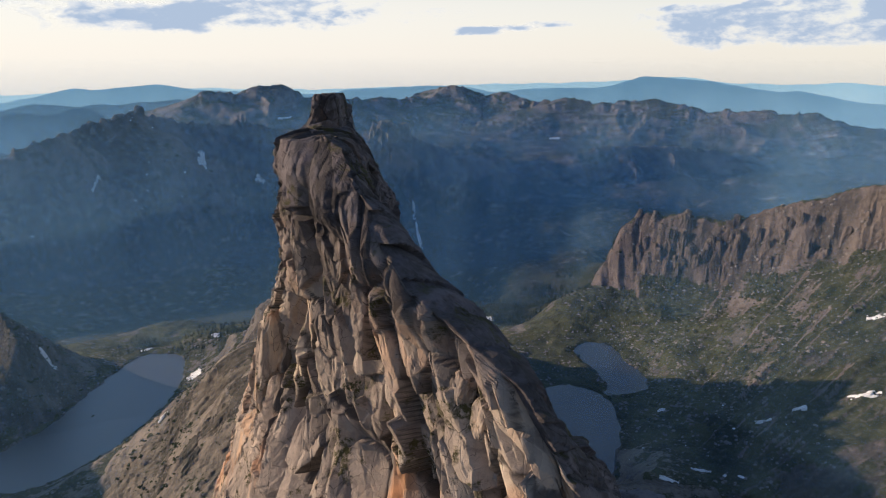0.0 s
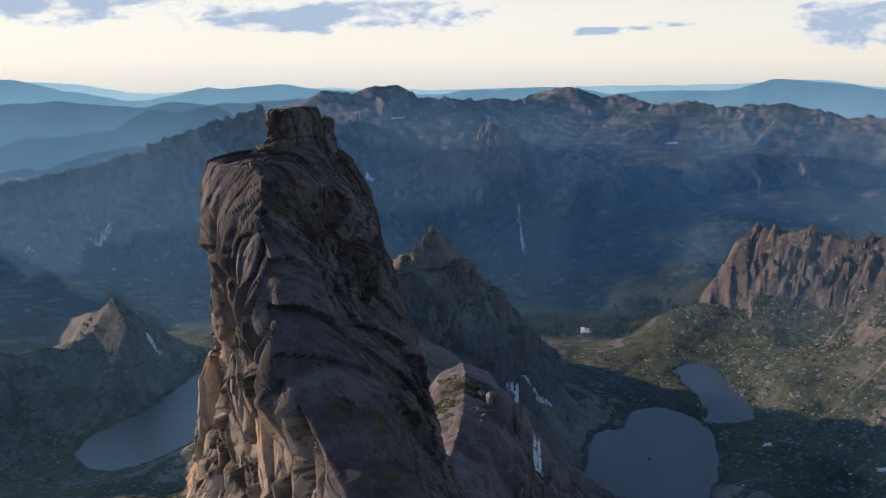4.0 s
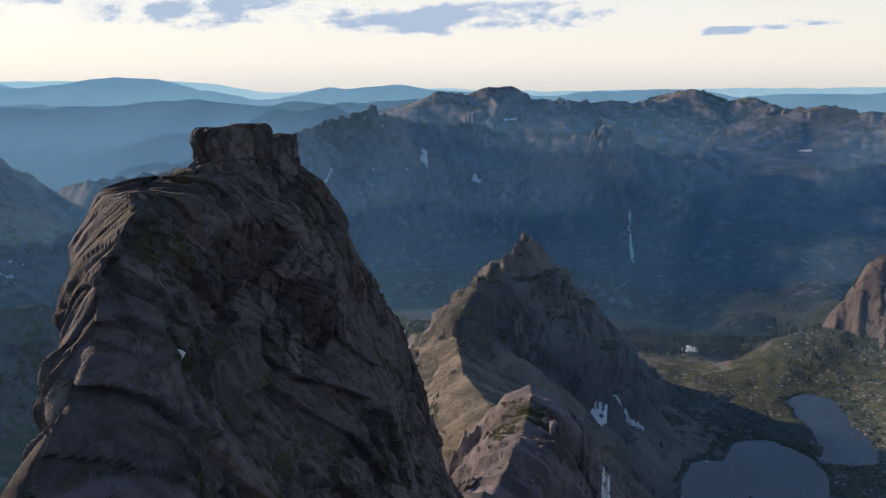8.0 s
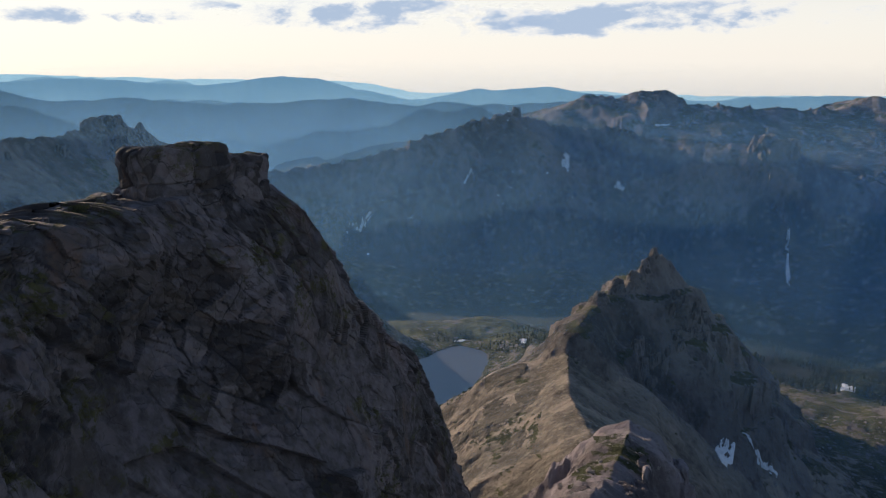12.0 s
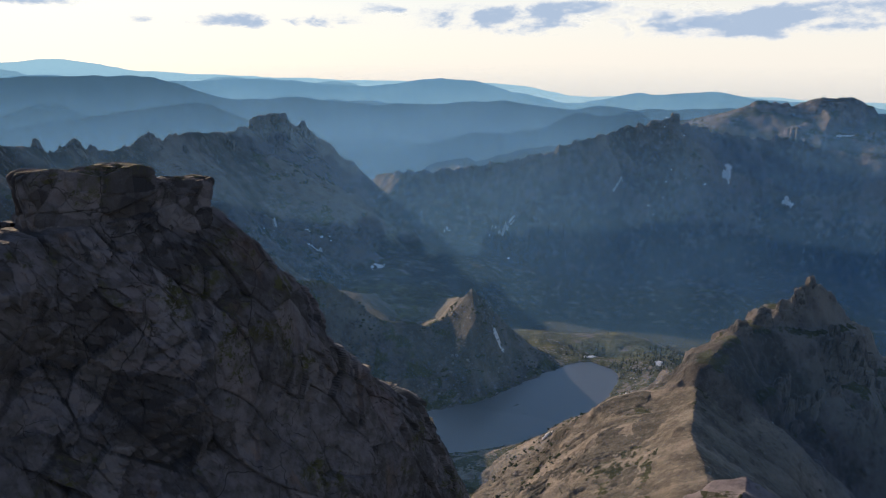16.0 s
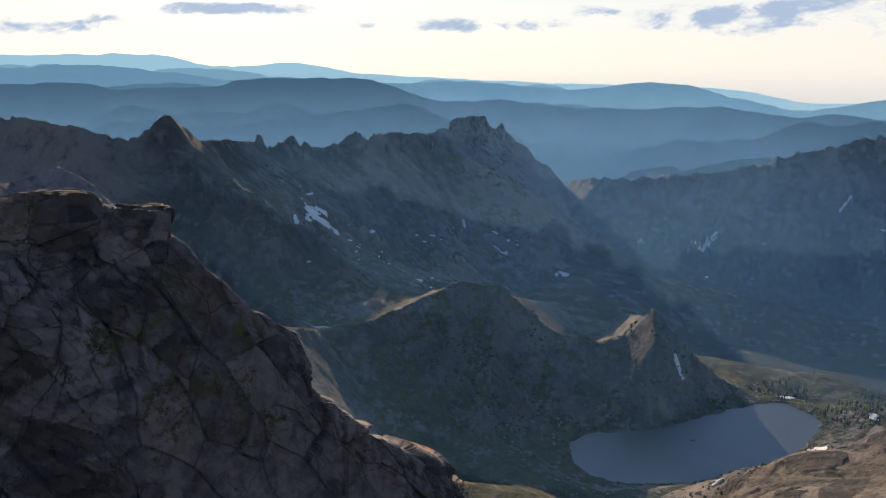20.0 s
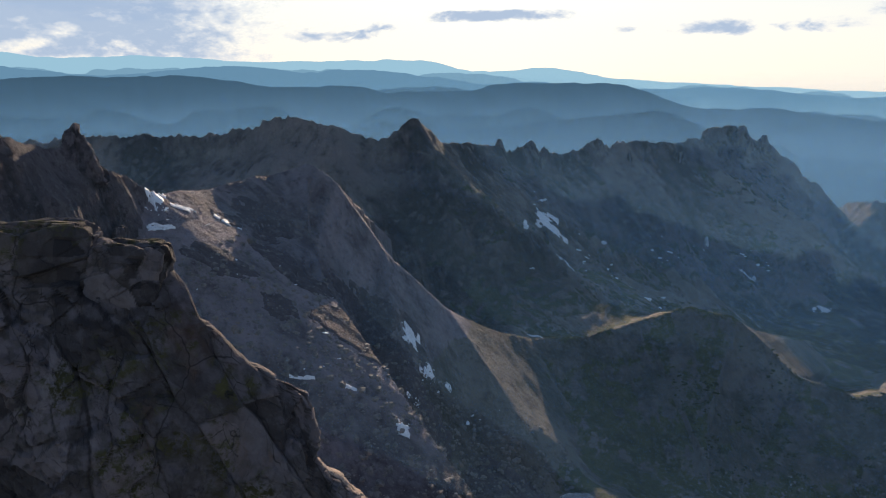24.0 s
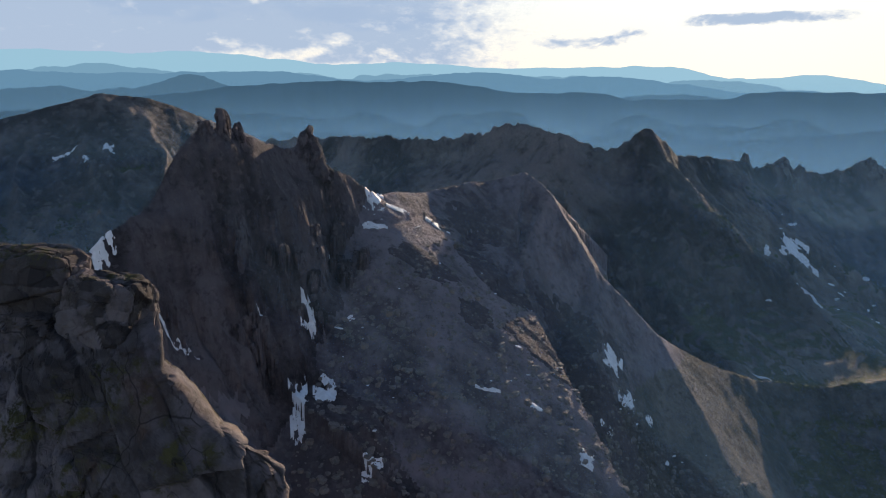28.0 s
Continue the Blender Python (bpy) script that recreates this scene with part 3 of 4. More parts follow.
face_owner = np.where((face_owner == -1) & (rr.ravel()[faces[:, 0]] > 1250), -2, face_owner)
face_owner = np.where((face_owner == -1) & (gx[faces[:, 0]] < -215), -3, face_owner)
face_owner = np.where((face_owner == ORDER.index("slab_peak")) & (gz[faces[:, 0]] < 128), -3, face_owner)
LABELS = {
    "spur": ("broken rocky spur below the tower with lichen on top", "mountain ridge"),
    "pyramid_peak": ("pyramid-shaped granite peak with banded cliffs above pale slabs", "mountain peak"),
    "spire_peak": ("dark granite mountain with fluted cliffs and a stubby spire", "mountain peak"),
    "slab_peak": ("grey mountain with smooth tilted slabs and a sunlit edge", "mountain peak"),
    "cone_hill": ("low dark ridge with a grassy saddle and a cone above the lake", "hill"),
    "cliff_ridge": ("sunlit pinkish cliff band above green slopes", "cliff"),
    "west_peak": ("dark hump-topped mountain with snowfields above a meadow basin", "mountain"),
    "west_range": ("jagged dark mountain range with scattered snow across the valley", "mountain range"),
    "north_range": ("rugged blue-grey mountain range with a rock tower and ravines", "mountain range"),
    "back_range": ("distant rocky plateau range with rounded tops and snow", "mountain range"),
    "far_hill": ("rounded dark mountain with small snowfields", "mountain"),
    "apron": ("sunlit pale granite slabs with turf below the pyramid peak", "rock slabs"),
    "ravine_mountain": ("blue-grey mountainside with ravines, a pale dome and a waterfall", "mountain range"),
    "home_ridge": ("broken granite ridge running down from the tower", "mountain ridge"),
}
COATS = {"spur": DARK_ROCK, "apron": PALE_SLABS, "pyramid_peak": PYRAMID, "spire_peak": SPIRE_ROCK, "slab_peak": DARK_ROCK, "cone_hill": GROUND, "cliff_ridge": PINK_CLIFF, "home_ridge": DARK_ROCK}
for n in range(-3, len(ORDER)):
    some = faces[face_owner == n]
    used, index = np.unique(some, return_inverse=True)
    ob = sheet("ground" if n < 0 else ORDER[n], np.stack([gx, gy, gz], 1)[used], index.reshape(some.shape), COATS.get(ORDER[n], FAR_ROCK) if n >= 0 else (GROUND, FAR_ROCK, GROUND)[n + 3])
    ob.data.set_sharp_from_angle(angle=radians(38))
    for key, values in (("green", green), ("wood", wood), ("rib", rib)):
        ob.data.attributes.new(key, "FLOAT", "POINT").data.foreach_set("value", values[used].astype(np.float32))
    if n < 0:
        tagged(ob, ("dusky basin of turf and scree below the western range", "dim blue-green valleys between the ranges", "valley floor of scree, boulders, turf and dwarf shrubs")[n + 3], "ground", kind="structure")
    else:
        tagged(ob, *LABELS[ORDER[n]], group="mountains")


def ground_at(x, y):
    return height(np.atleast_1d(np.asarray(x, float)), np.atleast_1d(np.asarray(y, float)))[0]


# ---- lakes ----
for (line, level), words in zip(WATERS, ("long still mountain lake, grey-blue, below scree slopes", "small dark tarn among boulders and turf", "larger dark tarn in the shade of the peak", "small pale pond in the shaded hollow")):
    middle = line.mean(0)
    loops = np.concatenate([middle + (line - middle) * s for s in (1.06, 0.7, 0.35, 0.02)])
    ob = sheet("water", np.c_[loops, np.full(len(loops), level)], lattice(4, len(line), True), RUFFLED if level == 0 else STILL)
    tagged(ob, words, "lake", kind="structure")

# ---- the granite tower ----
# Outlines at falling heights, from the south tip by the east side and round: x, y.
TOWER = {
    351.0: [(-15.2, 95.0), (-14.8, 95.8), (-14.4, 104.8), (-16.9, 123.3), (-21.5, 129.5), (-23.2, 117.0), (-23.8, 105.0), (-22.8, 98.4)],
    350.0: [(-14.4, 92.6), (-13.4, 93.6), (-13.4, 105.2), (-16.2, 122.0), (-19.2, 131.1), (-23.0, 118.8), (-24.2, 105.0), (-22.4, 96.8)],
    347.0: [(-12.0, 86.2), (-11.5, 88.2), (-11.8, 105.7), (-14.3, 121.7), (-16.2, 132.9), (-23.9, 121.4), (-24.8, 103.2), (-20.6, 91.8)],
    343.0: [(-9.3, 81.1), (-6.8, 86.4), (-12.7, 107.4), (-12.0, 123.4), (-16.4, 136.1), (-23.7, 125.6), (-23.7, 99.4), (-15.8, 85.0)],
    338.0: [(-4.7, 71.8), (-1.9, 82.9), (-14.2, 107.0), (-9.5, 123.2), (-17.9, 142.3), (-22.6, 127.9), (-25.9, 105.0), (-11.9, 81.5)],
    332.0: [(6.5, 59.4), (5.9, 73.8), (-10.8, 104.9), (-9.0, 123.1), (-15.0, 142.6), (-21.1, 131.9), (-24.1, 101.2), (-10.8, 81.8)],
    326.0: [(9.5, 54.9), (11.3, 66.6), (-7.6, 105.2), (-9.8, 126.8), (-14.4, 147.6), (-20.9, 137.9), (-26.2, 104.0), (-10.4, 79.5)],
    314.0: [(12.7, 47.3), (21.7, 64.4), (1.3, 100.7), (-4.3, 130.1), (-15.5, 161.1), (-29.5, 154.2), (-31.4, 112.0), (-7.3, 73.2)],
    302.0: [(16.8, 43.0), (25.8, 62.7), (7.6, 102.1), (-2.9, 131.8), (-15.1, 166.7), (-35.2, 155.8), (-34.8, 110.1), (-10.6, 62.9)],
    270.0: [(25.9, 35.0), (36.9, 60.4), (20.3, 105.3), (4.9, 137.3), (-15.1, 180.5), (-47.4, 170.6), (-45.3, 108.8), (-14.7, 50.8)],
    200.0: [(46.0, 15.0), (62.5, 54.2), (48.3, 108.2), (33.8, 148.0), (-4.4, 222.8), (-75.0, 213.6), (-73.0, 108.5), (-25.3, 26.9)],
    90.0: [(76.0, -20.0), (100.3, 45.1), (90.2, 110.1), (72.3, 168.7), (16.7, 281.4), (-118.0, 271.1), (-117.3, 108.3), (-47.6, -7.4)],
}


def stacked(outlines, heights, around, cap_rows, cap_rise):
    """Rings of points down a stack of outlines, with a closed top, and the way out of the rock at each."""
    levels = sorted(outlines, reverse=True)
    shapes = np.array([shore(outlines[z], 60) for z in levels])
    # even steps along the girth
    mean = shapes[levels.index(314.0)]
    reach = np.r_[0, np.cumsum(np.hypot(*(np.roll(mean, -1, 0) - mean).T))]
    pick = np.interp(np.linspace(0, reach[-1], around, endpoint=False), reach, np.arange(len(mean) + 1))
    a, b, f = pick.astype(int) % len(mean), (pick.astype(int) + 1) % len(mean), (pick % 1)[None, :, None]
    shapes = shapes[:, a] * (1 - f) + shapes[:, b] * f
    order = np.array(levels)[::-1]
    flat = shapes[::-1].reshape(len(levels), -1)
    rows = np.stack([np.interp(heights, order, flat[:, c]) for c in range(flat.shape[1])], 1).reshape(len(heights), around, 2)
    # the top closes towards a line along its middle
    rim = rows[0]
    spine = rim.mean(0) + (rim - rim.mean(0)) * (0.1, 0.55)
    shares = np.linspace(0, 1, cap_rows, endpoint=False)[:, None, None]
    cap = spine * (1 - shares) + rim * shares
    lift = heights[0] + cap_rise * (1 - shares[:, :, 0] ** 2) * np.ones((1, around))
    points = np.concatenate([np.dstack([cap, lift]), np.dstack([rows, np.repeat(heights[:, None], around, 1)])])
    along = np.roll(points, -2, 1) - np.roll(points, 2, 1)
    out = np.stack([along[..., 1], -along[..., 0], 0 * along[..., 0]], -1)
    out /= np.linalg.norm(out, axis=-1, keepdims=True) + 1e-9
    share = np.concatenate([np.linspace(0, 1, cap_rows, endpoint=False) ** 3, np.ones(len(heights))])[:, None, None]
    out = out * share + np.array([0, 0, 1.0]) * (1 - share)
    return points, out


def plates(g, z, wide, tall, base, turn, lean, seed, soft, fold=0.0):
    """Broken plates on a wall: g along it, z up it. Each stands out by up to base, is turned by the slope turn (low, high) along the wall and by up to lean upwards; with fold its far third falls back again. Returns the offset in metres, the metres from the nearest joint, and a tone for each plate."""
    u, v = g / wide, z / tall
    iu, iv = np.floor(u).astype(np.int64), np.floor(v).astype(np.int64)
    first, second = np.full(len(g), 9.0), np.full(len(g), 9.0)
    here_out, next_out, tone = np.zeros(len(g)), np.zeros(len(g)), np.zeros(len(g))
    for a in (-1, 0, 1):
        for b in (-1, 0, 1):
            i, j = iu + a, iv + b
            du, dv = u - (i + dice(i, j, seed)), v - (j + dice(i, j, seed + 5))
            d = (du + 0.25 * dv) ** 2 + dv * dv
            o = base * (2 * dice(i, j, seed + 9) - 1) + wide * du * (turn[0] + (turn[1] - turn[0]) * dice(i, j, seed + 13)) + tall * dv * lean * (2 * dice(i, j, seed + 17) - 1)
            if fold:
                o = o - wide * fold * (0.5 + dice(i, j, seed + 25)) * np.maximum(du - 0.3 * dice(i, j, seed + 29) + 0.05, 0)
            near, follow = d < first, d < second
            next_out = np.where(near, here_out, np.where(follow, o, next_out))
            second = np.where(near, first, np.where(follow, d, second))
            here_out, tone, first = np.where(near, o, here_out), np.where(near, dice(i, j, seed + 21), tone), np.where(near, d, first)
    edge = (np.sqrt(second) - np.sqrt(first)) * 0.5 * wide
    keep = 0.5 + 0.5 * np.clip(edge / soft, 0, 1)
    return here_out * keep + next_out * (1 - keep), edge, tone


heights = np.r_[np.arange(351, 300, -0.22), np.arange(300, 250, -1.0), np.arange(250, 89, -4)]
points, out = stacked(TOWER, heights, 1450, 36, 0.5)
shape = points.shape
p = points.reshape(-1, 3)
out = out.reshape(-1, 3)
# the wedges of the south side fan out from the summit
g = 46 * (p[:, 0] + 17) / (366 - np.clip(p[:, 2], 280, 334)) - 0.3 * p[:, 1] + 0.1 * cloudy(p[:, 0], p[:, 2], 9, 2, 88)
depth = np.clip((353.0 - p[:, 2]) / 12, 0.16, 1)
south = np.clip((-out[:, 1] - 0.28) / 0.3, 0, 1) * np.clip((112 - p[:, 1]) / 12, 0, 1) * np.clip((0.62 - out[:, 0]) / 0.3, 0, 1)
south = south * south * (3 - 2 * south)
# how far each place faces east, to take the painted shade
east_shade = np.clip(0.25 + 1.4 * out[:, 0], 0, 1) * (1 - 0.8 * south)
push, tone, joint = np.zeros(len(p)), np.zeros(len(p)), np.zeros(len(p))
# the south side: tall wedges, each with a broad face turned to the west
on = south > 0
dp = depth[on] * np.clip((366 - p[on, 2]) / 46, 0.3, 1)
gs, zs = g[on], p[on, 2]
tall1, e1, t1 = plates(gs, zs, 7.0, 15, 1.1, (0.3, 0.95), 0.13, 300, 0.05, 1.7)
tall2, e2, t2 = plates(gs + 0.2 * zs, zs - 0.3 * gs, 3.2, 5.5, 0.5, (0.0, 0.8), 0.34, 310, 0.04, 1.3)
tall3, e3, t3 = plates(gs - 0.25 * zs, zs + 0.3 * gs, 1.3, 2.2, 0.15, (-0.3, 0.5), 0.3, 320, 0.03)
push[on] += south[on] * (dp * (0.9 * (tall1 - tall1.mean()) + 0.85 * (tall2 - tall2.mean()) - 0.6) + 0.4 * tall3 - 0.35 * dp * np.exp(-e1 / 0.12) - 0.15 * dp * np.exp(-e2 / 0.08) - 0.05 * np.exp(-e3 / 0.05)
    - 1.8 * dp * np.clip(1 - np.abs(grain(gs / 8.5, zs / 45, seed=92)) / 0.16, 0, 1))
tone[on] += south[on] * (0.35 * t1 + 0.4 * t2 + 0.25 * t3)
joint[on] += south[on] * np.clip(dp * np.exp(-e1 / 0.13) + 0.75 * np.exp(-e2 / 0.07) * (t2 > 0.25) + 0.4 * np.exp(-e3 / 0.06) * (t3 > 0.4), 0, 1)
# the other sides: a flatter wall of cracked blocks, broken small in some places and left whole in others
on, dp = south < 1, depth[south < 1]
ge, zs = p[on, 1] - 0.6 * p[on, 0], p[on, 2]
ge = ge + 0.7 * cloudy(ge, zs, 7, 2, 91)
broken = np.clip(0.7 + 0.8 * cloudy(ge, zs, 11, 3, 95), 0.3, 1)
bulk1, f1, s1 = plates(ge + 0.28 * zs, zs + 0.1 * ge, 6.0, 11.0, 0.75, (-0.32, 0.32), 0.14, 330, 0.05)
bulk2, f2, s2 = plates(ge - 0.22 * zs, zs - 0.2 * ge, 2.6, 3.2, 0.3, (-0.34, 0.34), 0.2, 340, 0.04)
bulk3, f3, s3 = plates(ge + 0.1 * zs, zs + 0.15 * ge, 1.05, 0.85, 0.11, (-0.3, 0.3), 0.22, 350, 0.03)
push[on] += (1 - south[on]) * (dp * (0.65 * bulk1 + 0.4 * cloudy(ge, zs, 21, 2, 97)) + broken * (1.2 * bulk2 + 1.3 * bulk3) - 0.3 * dp * np.exp(-f1 / 0.1) - broken * (0.14 * np.exp(-f2 / 0.07) + 0.05 * np.exp(-f3 / 0.05)))
tone[on] += (1 - south[on]) * (0.35 * s1 + broken * (0.4 * s2 + 0.25 * s3) + (1 - broken) * 0.33)
joint[on] += (1 - south[on]) * np.clip(0.8 * np.exp(-f1 / 0.09) * (s1 > 0.45) + broken * (0.75 * np.exp(-f2 / 0.08) * (s2 > 0.3) + 0.4 * np.exp(-f3 / 0.06)), 0, 1)
push += 0.06 * grain(p[:, 0] * 1.7, p[:, 1] * 1.7, p[:, 2] * 1.7, 5)
p = p + out * push[:, None]
tower = new("rock_tower")
tower.location = (-15, 110, 90)
bpy.context.view_layer.update()
tagged(tower, "steep weathered granite tower with rusty faces, cracks and moss", "rock tower", group="mountains")
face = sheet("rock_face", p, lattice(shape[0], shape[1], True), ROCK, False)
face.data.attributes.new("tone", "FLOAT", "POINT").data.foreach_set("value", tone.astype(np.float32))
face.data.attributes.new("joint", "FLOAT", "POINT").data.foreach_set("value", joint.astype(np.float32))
face.data.attributes.new("east_shade", "FLOAT", "POINT").data.foreach_set("value", east_shade.astype(np.float32))
part("rock_face", face, tower)


def block(name, size, at, turn, seed, material=ROCK, count=26, sharp=0.14, taper=0.0):
    """A broken block of rock: a box with worn edges, faceted faces and joints."""
    n = count
    grid = np.linspace(-1, 1, n)
    u, v = np.meshgrid(grid, grid, indexing="ij")
    one = np.ones_like(u)
    sides = [np.stack(s, -1).reshape(-1, 3) for s in ((u, v, one), (v, u, -one), (one, u, v), (-one, v, u), (v, one, u), (u, -one, v))]
    q = np.concatenate(sides)
    quads = np.concatenate([lattice(n, n) + k * n * n for k in range(6)])
    ball = q / np.linalg.norm(q, axis=1, keepdims=True)
    body = q / (np.abs(q) ** 7).sum(1, keepdims=True) ** (1 / 7)
    body[:, :2] *= 1 + np.array(taper if isinstance(taper, tuple) else (taper, taper)) * body[:, 2:3]
    where = body * np.array(size) * 0.5
    cell = np.array(size) * 0.42
    f, edge, tone = facets(where + 50 + seed * 13, cell, 1.0, seed)
    g, edge2, tone2 = facets(where + 90 + seed * 7, cell * 0.4, 1.0, seed + 1)
    away = sharp * min(size) * (0.6 * f + 0.22 * g) - 0.05 * min(size) * (np.exp(-edge / 0.05) + 0.4 * np.exp(-edge2 / 0.06))
    where = where + ball * away[:, None]
    # weld the six sides
    _, keep, weld = np.unique(np.round(q * 1000).astype(int), axis=0, return_index=True, return_inverse=True)
    where, quads = where[keep], weld.ravel()[quads]
    where = where @ np.array(Euler([radians(a) for a in turn]).to_matrix()).T + np.array(at)
    ob = sheet(name, where, quads, material, False)
    for key in ("tone", "rib"):
        ob.data.attributes.new(key, "FLOAT", "POINT").data.foreach_set("value", (0.6 * tone + 0.4 * tone2)[keep].astype(np.float32))
    return ob


part("summit_block", block("summit_block", (5.6, 12.2, 7.8), (-19.2, 117.0, 352.6), (-3, 2, 2), 4, count=64, sharp=0.12, taper=(-0.3, 0.12)), tower, "dark overhanging summit block with a flat top")
part("summit_block", block("summit_block", (4.8, 7.0, 6.0), (-18.9, 126.2, 351.3), (-7, 0, -3), 5, count=44, sharp=0.12, taper=(-0.2, 0.04)), tower, "smaller block beside a notch")
for n, (x, y, z, sx, sy, sz, a) in enumerate([(-19.0, 103.5, 351.3, 2.6, 3.4, 0.9, 8), (-17.8, 98, 350.9, 2.2, 3.0, 0.7, -14), (-19.6, 108, 351.5, 2.2, 2.6, 1.2, 40)]):
    part("slab", block("slab", (sx, sy, sz), (x, y, z), (4, -5, a), 10 + n, count=16), tower, "flat broken slab")
loose = np.random.default_rng(31)
for n in range(26):
    y = loose.uniform(96, 128)
    x = np.interp(y, [86, 92, 105, 120, 131], [-13.5, -17, -18.5, -19.5, -19]) + loose.uniform(-2.0, 2.0)
    size = loose.uniform(0.6, 1.9)
    part("block", block("block", (size, size * loose.uniform(0.7, 1.4), size * loose.uniform(0.35, 0.8)), (x, y, 351.1 + loose.uniform(-0.3, 0.2)), (loose.uniform(-14, 14), loose.uniform(-14, 14), loose.uniform(0, 90)), 60 + n, count=10), tower)
for n, (x, y, z, sx, sy, sz, a) in enumerate([(-5.5, 76, 333.5, 2.6, 2.4, 2.6, 30), (-4.2, 74.5, 330.5, 2.2, 2.6, 2.2, 60), (2.0, 64.5, 329, 2.0, 2.4, 4.5, 20), (4.0, 62, 327.5, 1.7, 2.0, 4.2, 35)]):
    part("block", block("block", (sx, sy, sz), (x, y, z), (4, 10, a), 130 + n, count=16), tower)
part("flake", block("flake", (5.0, 5.6, 17.0), (-27.6, 103.5, 315.0), (4, 6, 20), 21, count=40, taper=-0.15), tower, "tall dark flake leaning on the wall")

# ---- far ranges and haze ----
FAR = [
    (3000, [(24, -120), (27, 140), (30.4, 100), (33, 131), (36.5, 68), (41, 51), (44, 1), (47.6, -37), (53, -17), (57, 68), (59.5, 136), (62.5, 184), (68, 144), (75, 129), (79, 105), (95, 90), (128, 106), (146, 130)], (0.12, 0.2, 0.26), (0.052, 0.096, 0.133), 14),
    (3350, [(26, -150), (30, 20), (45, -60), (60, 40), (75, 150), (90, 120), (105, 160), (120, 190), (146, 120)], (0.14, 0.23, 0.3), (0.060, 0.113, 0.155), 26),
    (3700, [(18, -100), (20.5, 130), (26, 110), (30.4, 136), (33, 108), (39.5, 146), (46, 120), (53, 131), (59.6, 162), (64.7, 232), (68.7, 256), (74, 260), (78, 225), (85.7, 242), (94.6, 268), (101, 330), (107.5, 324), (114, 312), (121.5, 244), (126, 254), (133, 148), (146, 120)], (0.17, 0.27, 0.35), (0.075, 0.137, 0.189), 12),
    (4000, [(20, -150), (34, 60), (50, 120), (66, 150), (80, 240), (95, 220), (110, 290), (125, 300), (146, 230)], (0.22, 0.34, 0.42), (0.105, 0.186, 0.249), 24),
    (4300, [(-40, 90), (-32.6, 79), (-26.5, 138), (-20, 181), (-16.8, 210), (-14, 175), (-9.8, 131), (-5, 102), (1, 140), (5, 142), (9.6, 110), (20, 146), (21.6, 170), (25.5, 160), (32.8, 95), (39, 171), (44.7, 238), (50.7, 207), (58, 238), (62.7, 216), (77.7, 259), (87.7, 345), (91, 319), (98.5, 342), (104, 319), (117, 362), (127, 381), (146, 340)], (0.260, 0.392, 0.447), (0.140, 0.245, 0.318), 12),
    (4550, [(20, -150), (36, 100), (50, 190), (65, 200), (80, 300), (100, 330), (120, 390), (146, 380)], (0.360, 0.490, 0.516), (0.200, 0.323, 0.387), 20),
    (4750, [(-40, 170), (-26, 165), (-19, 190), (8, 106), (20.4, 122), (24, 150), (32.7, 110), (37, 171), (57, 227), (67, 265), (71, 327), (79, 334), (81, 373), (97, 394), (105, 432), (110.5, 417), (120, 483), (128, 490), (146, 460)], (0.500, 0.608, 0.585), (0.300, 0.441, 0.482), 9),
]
for n, (far, marks, low, high, jag) in enumerate(FAR):
    a = np.radians(np.arange(-44, 147, 0.12))
    marks = np.array(marks, float)
    top = np.interp(np.degrees(a), marks[:, 0], marks[:, 1])
    width = 17
    top = np.convolve(np.pad(top, width // 2, mode="edge"), np.ones(width) / width, "valid")
    top = top + 1.5 * jag * cloudy(np.degrees(a), 0 * a, 6.0, 6, 200 + n, 0.56)
    steps = np.array([-0.35, 0.0, 0.5, 0.8, 1.0])
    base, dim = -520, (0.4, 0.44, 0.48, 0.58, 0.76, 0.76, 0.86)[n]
    zs = base + (top[None] - base) * np.clip(steps, 0, 1)[:, None]
    rad = far - 60 * (1 - np.clip(steps, 0, 1))[:, None] + 18 * cloudy(np.degrees(a)[None] * np.ones((5, 1)), zs / 30, 3.0, 3, 220 + n)
    rad[0] = far + 60
    zs[0] = base
    pts = np.stack([HUB[0] - rad * np.sin(a), HUB[1] + rad * np.cos(a), zs], -1).reshape(-1, 3)
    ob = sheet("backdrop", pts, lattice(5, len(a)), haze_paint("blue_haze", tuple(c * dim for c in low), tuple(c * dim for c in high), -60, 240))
    tagged(ob, ("dark blue hills beyond the valleys", "blue forested ranges in the distance", "pale blue ranges deep in haze", "faint hazy ranges on the horizon")[n // 2], "distant hills", kind="structure")

# ---- haze between the ranges as added see-through sheets, thicker the lower the air ----
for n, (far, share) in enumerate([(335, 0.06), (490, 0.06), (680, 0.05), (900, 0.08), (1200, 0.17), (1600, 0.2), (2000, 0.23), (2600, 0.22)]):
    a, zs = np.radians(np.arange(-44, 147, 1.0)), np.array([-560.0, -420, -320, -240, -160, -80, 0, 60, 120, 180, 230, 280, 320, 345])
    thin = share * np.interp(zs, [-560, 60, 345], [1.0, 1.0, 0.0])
    aa, hh = np.meshgrid(a, zs, indexing="ij")
    far = far * (1 + (0.05 if far < 1900 else 0.02) * cloudy(np.degrees(aa) + 70, hh / 12, 16, 3, 260 + n))
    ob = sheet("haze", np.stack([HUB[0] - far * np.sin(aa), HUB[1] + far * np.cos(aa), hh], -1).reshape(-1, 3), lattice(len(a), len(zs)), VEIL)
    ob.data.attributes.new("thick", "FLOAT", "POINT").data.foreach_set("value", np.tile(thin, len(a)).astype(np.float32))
    ob.visible_shadow = False
    tagged(ob, "thin blue evening haze between the mountain ranges", "haze", kind="structure")

